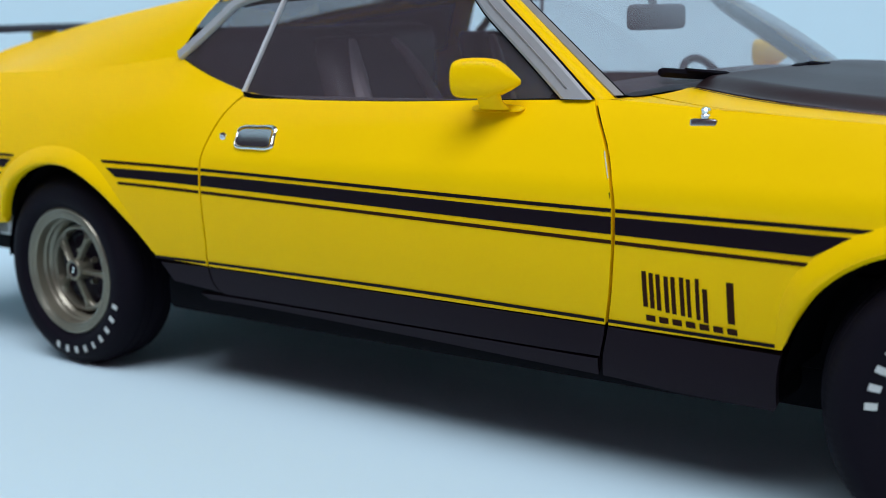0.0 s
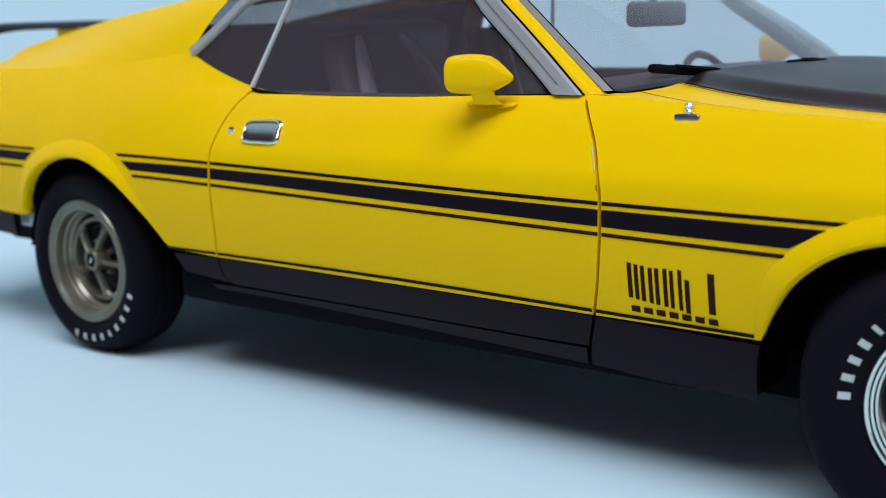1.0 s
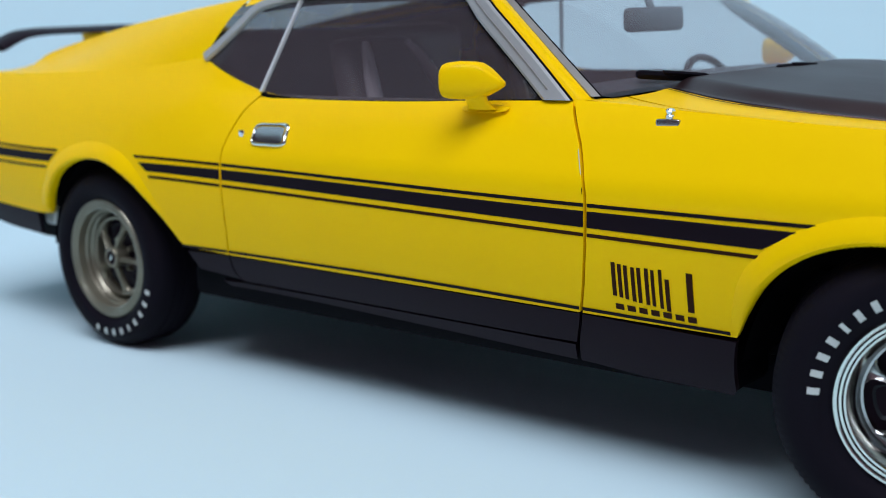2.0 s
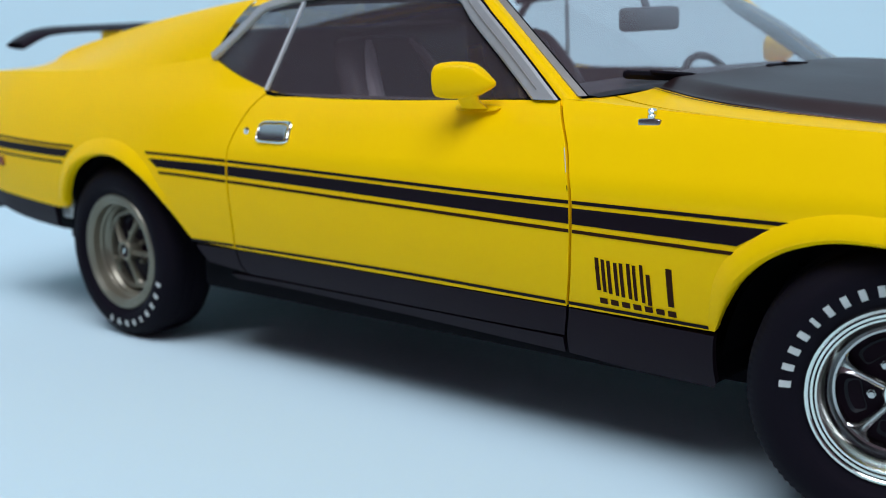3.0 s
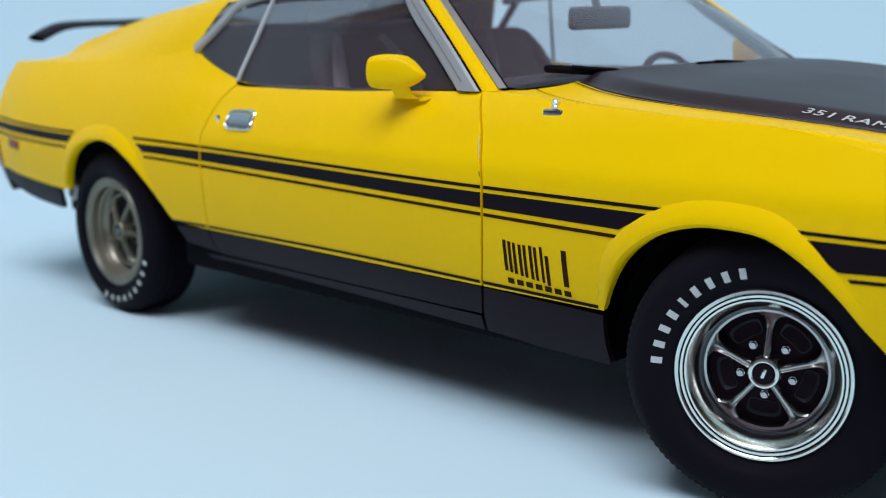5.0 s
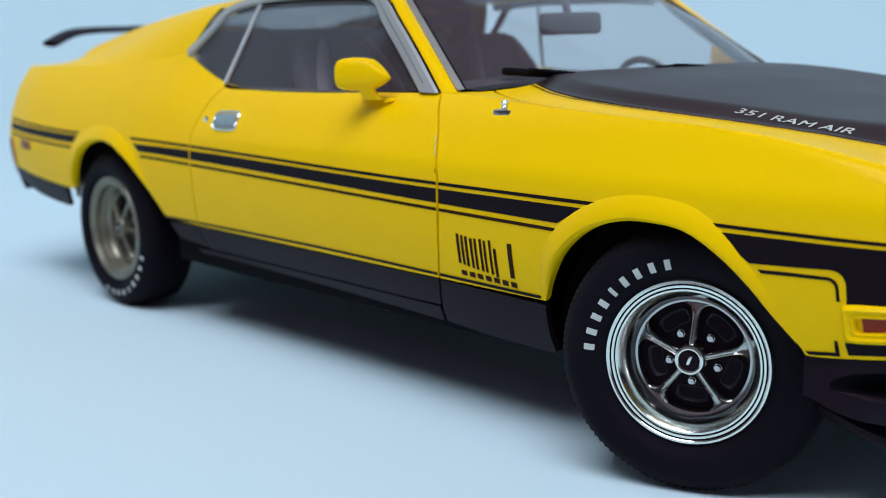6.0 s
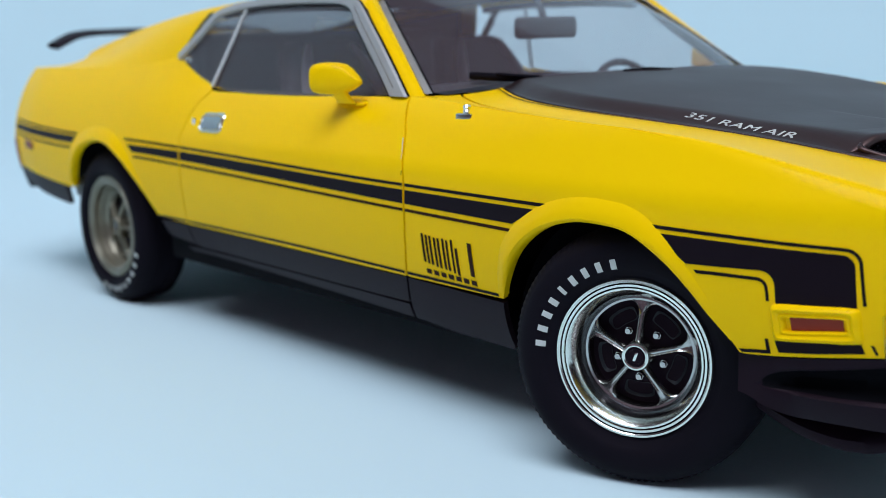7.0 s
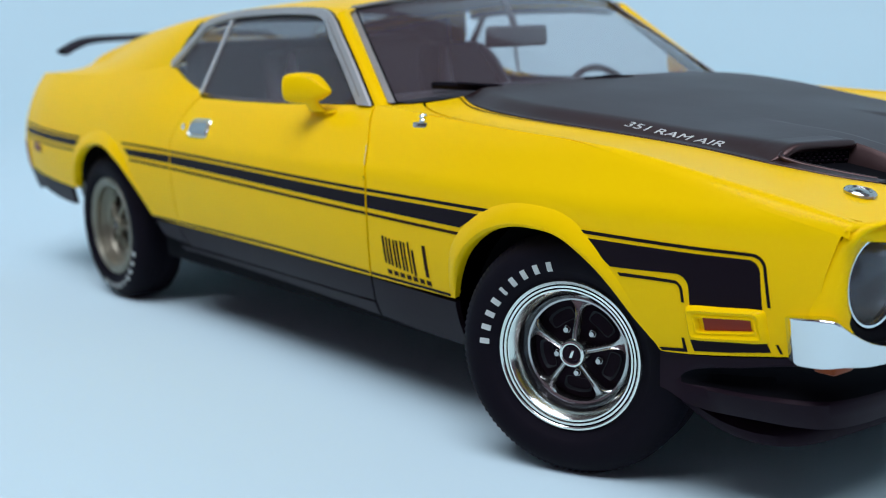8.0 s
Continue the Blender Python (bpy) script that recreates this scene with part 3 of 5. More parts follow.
for s in (-1, 1):
    bm = bmesh.new()
    patch(bm, lambda k, a: (lambda r, z: (-3.725 + r * 0.085 * math.cos(a), s * 0.18 + r * 0.022 * math.sin(a), z))(*((1.5, 0.940), (1.15, 0.956), (1.0, 0.985), (0.95, 1.03), (1.0, 1.086))[k]), list(range(5)), steps(0, math.tau, 16))
    bmesh.ops.recalc_face_normals(bm, faces=bm.faces)
    part("spoiler_pedestal", bm, YELLOW, wing, "yellow spoiler pedestal")

# windscreen, pillars and side glass
WS_BASE = [(-0.868, 0.735, 0.910), (-0.80, 0.60, 0.925), (-0.74, 0.40, 0.936), (-0.705, 0.18, 0.942), (-0.70, 0.0, 0.943)]
WS_TOP = [(-1.268, 0.594, 1.184), (-1.235, 0.45, 1.203), (-1.215, 0.28, 1.215), (-1.205, 0.12, 1.221), (-1.20, 0.0, 1.222)]


def whole(line):
    return smooth_line([(x, -y, z) for x, y, z in line] + [(x, y, z) for x, y, z in reversed(line[:-1])], 4)


base, top = whole(WS_BASE), whole(WS_TOP)
bm = bmesh.new()
patch(bm, lambda i, v: tuple(lerp(a, b, v) + (0.020 * 4 * v * (1 - v) * (1 - (2 * i / (len(base) - 1) - 1) ** 4) if k != 1 else 0.0) for k, (a, b) in enumerate(zip(base[i], top[i]))), list(range(len(base))), steps(0, 1, 10), flip=True)
screen = part("windscreen", bm, SCREEN, car, "raked windscreen with a painted haze of reflection")
screen.visible_shadow = False


def ws_side(s, v):
    i = 0 if s < 0 else -1
    return Vector(lerp(a, b, v) for a, b in zip(base[i], top[i]))


def ribbon(bm, line, wide, thick):
    """A raised flat strip: line of (point, across, normal)."""
    prof = [(-0.5, -0.3), (-0.5, 0.5), (-0.38, 1.0), (0.38, 1.0), (0.5, 0.5), (0.5, -0.3)]
    patch(bm, lambda i, k: tuple(line[i][0] + line[i][1] * prof[k][0] * wide + line[i][2] * prof[k][1] * thick), list(range(len(line))), list(range(len(prof))))
    bmesh.ops.recalc_face_normals(bm, faces=bm.faces)


def level_foot(bm, z):
    """Cut the foot of a sloping strip level."""
    bmesh.ops.bisect_plane(bm, geom=bm.verts[:] + bm.edges[:] + bm.faces[:], plane_co=(0, 0, z), plane_no=(0, 0, -1), clear_outer=True, dist=1e-6)


for s in (-1, 1):
    bm = bmesh.new()
    pts = [ws_side(s, v) for v in steps(-0.06, 1, 14)]
    along_ = (pts[-1] - pts[0]).normalized()
    nrm = Vector((0.45, s * 0.55, 0.70)).normalized()
    strip_line = [(p + nrm * 0.004, along_.cross(nrm).normalized(), nrm) for p in pts]
    ribbon(bm, strip_line, 0.023, 0.009)
    level_foot(bm, 0.911)
    moulding = part("windscreen_trim", bm, DULLTRIM, car, "bright metal windscreen moulding")
    bm = bmesh.new()
    ribbon(bm, strip_line, 0.033, 0.005)
    level_foot(bm, 0.911)
    part("rubber_gasket", bm, DARK, moulding, "black rubber edge of the moulding")
    bm = bmesh.new()

    def pillar(u, v):
        a = ws_side(s, u)
        zb = lerp(0.905, 1.172, u)
        b = Vector((lerp(-0.920, -1.245, u), s * (glass_y(zb) + 0.004), zb))
        m = a.lerp(b, v)
        return tuple(m + Vector((0.02, s * 0.02, 0.012)) * 4 * v * (1 - v) * 0.6)
    patch(bm, pillar, steps(-0.07, 1, 15), steps(0, 1, 6), flip=s < 0)
    bmesh.ops.recalc_face_normals(bm, faces=bm.faces)
    part("windscreen_pillar", bm, YELLOW, car)
bm = bmesh.new()
ribbon(bm, [(Vector(p) + Vector((0.003, 0, 0.008)), Vector((0.7, 0, -0.7)), Vector((0.6, 0, 0.8))) for p in top], 0.012, 0.006)
part("windscreen_trim", bm, DULLTRIM, car, "bright metal header moulding")

# side windows with their bright surround
W_OUT = ([(-0.897, 0.869), (-0.949, 0.909), (-1.025, 0.968), (-1.118, 1.038), (-1.200, 1.098), (-1.248, 1.136), (-1.284, 1.162), (-1.335, 1.177), (-1.42, 1.184), (-1.6, 1.188), (-1.8, 1.186), (-1.96, 1.178), (-2.07, 1.163), (-2.125, 1.145), (-2.165, 1.112), (-2.21, 1.075), (-2.26, 1.036), (-2.305, 1.004)])
W_SURR = smooth_line(W_OUT, 4)
for s in (-1, 1):
    bm = bmesh.new()
    pts = [Vector((x, s * (glass_y(z) + 0.006), z)) for x, z in W_SURR]
    nrm = Vector((0, s * 0.92, 0.38)).normalized()
    line = []
    for i, p in enumerate(pts):
        d = (pts[min(i + 1, len(pts) - 1)] - pts[max(i - 1, 0)]).normalized()
        a = d.cross(nrm).normalized()
        w = 1.0 if i < 18 else lerp(1.0, 0.52, min(1.0, (i - 18) / 12)) if i < 52 else 0.56
        line.append((p, a * w, nrm))
    ribbon(bm, line, 0.053, 0.012)
    level_foot(bm, 0.9035)
    gasket = bmesh.new()
    ribbon(gasket, line[:44], 0.062, 0.006)
    level_foot(gasket, 0.9035)
    surround = part("window_surround", bm, TRIM, car, "bright metal surround of the side windows")
    bm = bmesh.new()
    ribbon(bm, [(p + n * 0.0115, a, n) for p, a, n in line[5:24]], 0.004, 0.003)
    part("rubber_gasket", gasket, DARK, surround, "black rubber edge of the surround")
    part("groove", bm, DULLTRIM, surround, "dull groove in the bright surround")
    inner = [(x, z) for x, z in W_SURR if z > 0.905]
    outline = inner + [(x, BELT(x) + 0.001) for x in steps(-2.30, -0.95, 30)]
    bm = shaped_plate(outline, lambda x, z: -glass_y(z), 0.08, s > 0)
    g = part("side_window", bm, WINDOW, car, "closed side window with a painted haze of reflection")
    g.visible_shadow = False
    bm = bmesh.new()
    pts = [Vector((lerp(-2.008, -1.932, v), 0, lerp(0.905, 1.165, v))) for v in steps(0, 1, 8)]
    ribbon(bm, [(Vector((p.x, s * (glass_y(p.z) + 0.005), p.z)), Vector((1, 0, 0)), nrm) for p in pts], 0.013, 0.007)
    part("window_divider", bm, PALETRIM, car, "thin bright divider between door glass and quarter glass")
    bm = bmesh.new()
    patch(bm, lambda x, k: (x, s * (glass_y(0.9) + (0.004, 0.006, 0.004)[k]), BELT(x) + (0.0015, 0.0, -0.012)[k]), steps(-0.93, -2.01, 30), [0, 1, 2], flip=s > 0)
    part("window_seal", bm, DARK, car, "black rubber window seal")

# ---- underside and wheel housings ----
bm = bmesh.new()
box(bm, (-3.40, -0.56, 0.19), (0.45, 0.56, 0.295), 0.02)
part("floor_pan", bm, DARK, car, "dark underside")
for nm, lo, hi in (("sill_box", (-2.36, -0.80, 0.25), (-0.46, -0.60, 0.36)), ("sill_box", (-2.36, 0.60, 0.25), (-0.46, 0.80, 0.36)), ("chassis", (-3.645, -0.58, 0.29), (0.58, 0.58, 0.52)),
                   ("boot_floor", (-3.685, -0.72, 0.47), (-3.14, 0.72, 0.90)), ("front_bulkhead", (0.36, -0.70, 0.32), (0.56, 0.70, 0.66)), ("engine_bay", (-0.60, -0.56, 0.40), (0.56, 0.56, 0.70))):
    bm = bmesh.new()
    box(bm, lo, hi, 0.02)
    part(nm, bm, DARK, car, "dark inner structure of the body")
for cx, r in ((-0.05, 0.375), (-2.755, 0.395)):
    for s in (-1, 1):
        bm = bmesh.new()
        prof = [(0.05, 0.50), (r + 0.012, 0.50), (r + 0.012, 0.80)]
        lathe(bm, prof, 28, start=0.12, end=math.pi - 0.12)
        for v in bm.verts:
            v.co.x += cx
            v.co.z = 0.29 + v.co.z
            v.co.y = v.co.y * -s
        part("wheel_housing", bm, DARK, car, "dark wheel housing")


# ---- wheels ----
def spoke(bm, ang):
    st = [(0.026, 0.010, 0.066), (0.045, 0.0075, 0.063), (0.075, 0.0075, 0.056), (0.100, 0.0085, 0.050), (0.118, 0.0115, 0.046), (0.130, 0.020, 0.043), (0.140, 0.036, 0.040)]
    prof = [(-1.15, -0.016), (-1.0, -0.001), (-0.75, 0.003), (-0.2, -0.002), (0.2, -0.002), (0.75, 0.003), (1.0, -0.001), (1.15, -0.016)]
    c, s = math.cos(ang), math.sin(ang)

    def f(i, k):
        r, w, o = st[i]
        a, b = r, prof[k][0] * w
        if i >= 5:
            a = math.sqrt(max(r * r - b * b, 0.0001))
        return (a * c - b * s, -(o + prof[k][1]), a * s + b * c)
    patch(bm, f, list(range(len(st))), list(range(len(prof))))


def bar_on_tyre(bm, ang, r0, r1, w, wall, n=3):
    """A plain raised bar on the side of the tyre, whose bulge is wall(r)."""
    us, vs = steps(-w / 2, w / 2, n), steps(0, 1, 4)
    patch(bm, lambda u, v: (lambda r, o: (r * math.cos(ang + u / r), -o, r * math.sin(ang + u / r)))(lerp(r0, r1, v), wall(lerp(r0, r1, v)) + 0.0014), us, vs)
    bmesh.ops.recalc_face_normals(bm, faces=bm.faces)


def wheel(at, turn, spin, marks, rim_mat, label, broad=1.0):
    """broad: how much wider the rim is than that of the front wheels."""
    bm = bmesh.new()
    lathe(bm, [(0.205, 0.082), (0.2135, 0.086), (0.2145, 0.095), (0.2105, 0.1000), (0.2055, 0.1005), (0.2025, 0.098), (0.2015, 0.0945), (0.1995, 0.0945), (0.1985, 0.0975), (0.193, 0.0975), (0.1915, 0.0935),
               (0.1895, 0.0935), (0.1885, 0.096), (0.184, 0.0955)] + ([(0.175, 0.088), (0.163, 0.074), (0.157, 0.066), (0.154, 0.056), (0.1515, 0.050)] if broad == 1.0 else
              [(0.1795, 0.0935), (0.1775, 0.088), (0.1765, 0.070), (0.1745, 0.064), (0.1695, 0.061), (0.1665, 0.058), (0.1650, 0.048), (0.1580, 0.042)]) + [ (0.150, 0.030), (0.149, -0.016)], 96)
    bmesh.ops.recalc_face_normals(bm, faces=bm.faces)
    # front rims: darker chrome inwards, dark reflections painted into the barrel
    for f in bm.faces:
        c = f.calc_center_median()
        r = math.hypot(c.x, c.z)
        if 0.1990 < r < 0.2023 or 0.1890 < r < 0.1918:
            f.material_index = 1
        elif r < 0.1575:
            f.material_index = 2
        elif r < 0.168:
            f.material_index = 3
    for v in bm.verts:
        r = math.hypot(v.co.x, v.co.z)
        k = (r - 0.0095 * min(1.0, max(0.0, (r - 0.150) / 0.034))) / r
        v.co.x, v.co.z = v.co.x * k, v.co.z * k
    for v in bm.verts:
        v.co.x, v.co.z = v.co.x * broad, v.co.z * broad
    w = part("wheel", bm, [rim_mat, DARK if broad == 1.0 else OLDSILVER, DARKCHROME if broad == 1.0 else OLDSILVER, BARREL if broad == 1.0 else OLDSILVER], car, label, 25)
    w.matrix_basis = pose(at[0] * U, at[1] * U, at[2] * U, 0, 0, turn) @ Matrix.Scale(0.935, 4)
    bm = bmesh.new()
    n = 220
    prof = [(0.205, -0.08), (0.24, -0.106), (0.28, -0.112), (0.31, -0.102), (0.324, -0.088), (0.330, -0.06), (0.330, -0.042), (0.3255, -0.040), (0.3255, -0.036), (0.330, -0.034), (0.330, -0.003), (0.3255, -0.001), (0.3255, 0.003),
            (0.330, 0.005), (0.330, 0.034), (0.3255, 0.036), (0.3255, 0.040), (0.330, 0.042), (0.330, 0.058), (0.3235, 0.078), (0.3165, 0.088), (0.310, 0.0945), (0.304, 0.0985), (0.302, 0.1005), (0.292, 0.107), (0.272, 0.1125), (0.250, 0.110),
            (0.236, 0.1075), (0.2345, 0.1055), (0.226, 0.101), (0.2155, 0.0935), (0.205, 0.085)]
    rows = lathe(bm, prof, n)
    shrink = 0.0095 - 0.2 * (broad - 1)
    wall = table(*[(r - shrink * min(1.0, max(0.0, (0.25 - r) / 0.03)), o) for r, o in prof[-9:]])
    for i, row in enumerate(rows):
        if i % 2:
            for k in (18, 19, 20, 21):
                row[k].co.x *= 0.987
                row[k].co.z *= 0.987
    for v in bm.verts:
        r = math.hypot(v.co.x, v.co.z)
        k = (r - shrink * min(1.0, max(0.0, (0.25 - r) / 0.03))) / r
        v.co.x, v.co.z = v.co.x * k, v.co.z * k
    bmesh.ops.recalc_face_normals(bm, faces=bm.faces)
    part("tyre", bm, RUBBER, w, "black rubber tyre with raised white side marks", 50)
    bm = bmesh.new()
    lathe(bm, [(0.151, -0.010), (0.138, 0.008), (0.10, 0.016), (0.05, 0.020), (0.0, 0.020)], 48)
    bmesh.ops.recalc_face_normals(bm, faces=bm.faces)
    part("centre_disc", bm, BLACK, w, "black painted wheel centre")
    for k in range(5):
        bm = bmesh.new()
        a = spin + (k + 0.5) * math.tau / 5
        ring = [(0.100 + 0.020 * math.copysign(abs(math.cos(q)) ** 0.5, math.cos(q)), 0.040 * math.copysign(abs(math.sin(q)) ** 0.5, math.sin(q)) * (1 + 0.2 * math.cos(q))) for q in steps(0, math.tau, 28)[:-1]]
        vs_o = [bm.verts.new((r * math.cos(a + d / r), -0.0195, r * math.sin(a + d / r))) for r, d in ring]
        vs_i = [bm.verts.new(((0.100 + (r - 0.1) * 0.55) * math.cos(a + d * 0.75 / r), -0.0120, (0.100 + (r - 0.1) * 0.55) * math.sin(a + d * 0.75 / r))) for r, d in ring]
        m_ = len(ring)
        for j in range(m_):
            bm.faces.new((vs_o[j], vs_o[(j + 1) % m_], vs_i[(j + 1) % m_], vs_i[j]))
        bmesh.ops.recalc_face_normals(bm, faces=bm.faces)
        part("slot_rim", bm, WHEELBLACK, w)
    bm = bmesh.new()
    lathe(bm, [(0.1515, 0.030), (0.150, 0.042), (0.144, 0.044), (0.1385, 0.042), (0.136, 0.036), (0.136, -0.010)], 80)
    bmesh.ops.recalc_face_normals(bm, faces=bm.faces)
    part("spoke_ring", bm, STEEL if rim_mat is RIMCHROME else rim_mat, w)
    for k in range(5):
        bm = bmesh.new()
        spoke(bm, spin + k * math.tau / 5)
        bmesh.ops.recalc_face_normals(bm, faces=bm.faces)
        part("spoke", bm, STEEL if rim_mat is RIMCHROME else rim_mat, w, "", 40)
        bm = bmesh.new()
        a = spin + (k + 0.5) * math.tau / 5
        for r, lo, hi, sides in ((0.0125, 0.010, 0.029, 6), (0.0085, 0.029, 0.039, 12)):
            ring = [(math.cos(q) * r, math.sin(q) * r) for q in steps(0, math.tau, sides)[:-1]]
            cx, cz = 0.063 * math.cos(a), 0.063 * math.sin(a)
            lo_v = [bm.verts.new((cx + x, -lo, cz + z)) for x, z in ring]
            hi_v = [bm.verts.new((cx + x * 0.85, -hi, cz + z * 0.85)) for x, z in ring]
            bm.faces.new(hi_v)
            for j in range(sides):
                bm.faces.new((lo_v[j], lo_v[(j + 1) % sides], hi_v[(j + 1) % sides], hi_v[j]))
        bmesh.ops.recalc_face_normals(bm, faces=bm.faces)
        part("wheel_nut", bm, STEEL if rim_mat is RIMCHROME else OLDSILVER, w)
    bm = bmesh.new()
    lathe(bm, [(0.039, -0.010), (0.039, 0.062), (0.0375, 0.072), (0.0345, 0.077), (0.030, 0.0785), (0.0265, 0.077), (0.0255, 0.0735)], 40)
    bmesh.ops.recalc_face_normals(bm, faces=bm.faces)
    cap = part("hub_cap", bm, rim_mat, w, "bright hub cap with a dark centre")
    bm = bmesh.new()
    lathe(bm, [(0.0265, 0.0735), (0.020, 0.0735), (0.0195, 0.0755), (0.018, 0.0755), (0.0175, 0.0735), (0.0, 0.0735)], 32)
    bmesh.ops.recalc_face_normals(bm, faces=bm.faces)
    part("cap_centre", bm, BLACK, cap, "dark hub cap centre")
    bm = bmesh.new()
    box(bm, (-0.004, -0.0765, -0.011), (0.004, -0.073, 0.011), 0.001)
    for v in bm.verts:
        v.co.x += 0.35 * v.co.z
    part("cap_emblem", bm, RIMCHROME, cap, "small plain bright emblem")
    for k, a in enumerate(marks):
        bm = bmesh.new()
        bar_on_tyre(bm, a, 0.2295 + 0.44 * (broad - 1), 0.2555 + 0.40 * (broad - 1), 0.010 if k == 4 else 0.0150, wall)
        hem(bm, 0.004)
        part("side_mark", bm, WHITE_INK, w, "plain raised white mark")
    return w


def arc_marks(first, last, n):
    return [radians(lerp(first, last, i / (n - 1))) for i in range(n)]


FW, RW = (-0.037, 0.765, 0.330), (-2.780, 0.755, 0.330)
TURN = 22.0
wheel((FW[0], -FW[1], FW[2]), TURN, radians(86), arc_marks(175.5, 101, 9), RIMCHROME, "chrome five-spoke wheel turned to the car's left")
wheel((RW[0], -RW[1], RW[2]), 0.0, radians(66), arc_marks(-104, -20, 9), OLDSILVER, "dull silver five-spoke rear wheel", 1.07)
wheel((FW[0], FW[1], FW[2]), 180 + TURN, radians(30), arc_marks(170, 100, 8), RIMCHROME, "chrome five-spoke wheel turned to the car's left")
wheel((RW[0], RW[1], RW[2]), 180.0, radians(10), arc_marks(60, 120, 8), OLDSILVER, "dull silver five-spoke rear wheel", 1.07)
for s in (-1, 1):
    bm = bmesh.new()
    box(bm, (-3.225, s * 0.775 - 0.02, 0.405), (-3.150, s * 0.775 + 0.02, 0.470), 0.014, segments=3)
    part("spring_shackle", bm, PALETRIM, car, "silvery spring shackle behind the rear wheel")
for x in (-0.04, -2.775):
    bm = bmesh.new()
    tube(bm, [(x, -0.72, 0.33), (x, 0.72, 0.33)], 0.032)
    part("axle", bm, DARK, car)

# ---- side decals ----
PIN = {"top": (table((-3.9, 0.726), (-3.06, 0.700), (-2.53, 0.7035), (-2.1, 0.6985), (-0.783, 0.6795), (-0.2, 0.6785)), 0.0085),
       "low": (table((-3.9, 0.662), (-3.06, 0.640), (-2.45, 0.6425), (-2.1, 0.6355), (-0.783, 0.6105), (-0.35, 0.6045)), 0.0085)}
BAND_T = table((-3.9, 0.704), (-3.06, 0.684), (-2.5, 0.6815), (-2.1, 0.6795), (-0.783, 0.6615), (-0.25, 0.6605))
BAND_B = table((-3.9, 0.676), (-3.06, 0.655), (-2.46, 0.655), (-2.1, 0.6490), (-0.783, 0.6235), (-0.34, 0.6175))


def decal(name, outline, mir, mat=None, parent=None, label="", lift=0.0016):
    bm = shaped_plate(outline, lambda x, z: side_y(x, z, lift), 0.04, mir)
    return part(name, bm, mat or DECAL, parent or car, label)


def strip(f_hi, f_lo, x0, x1, e0=(), e1=()):
    n = max(4, int(abs(x1 - x0) / 0.06))
    return [(x, f_lo(x)) for x in steps(x0, x1, n)] + list(e1) + [(x, f_hi(x)) for x in steps(x1 if not e1 else e1[-1][0], x0 if not e0 else e0[0][0], n)][(1 if e1 else 0):] + list(e0)


def pin_line(key, x0, x1, taper1=0.0, taper0=0.0):
    f, w = PIN[key]
    n = max(4, int(abs(x1 - x0) / 0.06))
    return [(x, f(x) - w) for x in steps(x0 + taper0, x1 - taper1, n)] + [(x, f(x)) for x in steps(x1, x0, n)]


def band_piece(x0, x1, end=None, start=None):
    n = max(4, int(abs(x1 - x0) / 0.06))
    hi0, lo0 = start or (x0, x0)
    hi1, lo1 = end or (x1, x1)
    right = []
    if end:
        zm = lerp(BAND_B(lo1), BAND_T(hi1), 0.45)
        right = [(lerp(lo1, hi1, 0.36), zm)]
    return [(x, BAND_B(x)) for x in steps(lo0, lo1, n)] + right + [(x, BAND_T(x)) for x in steps(hi1, hi0, n)]


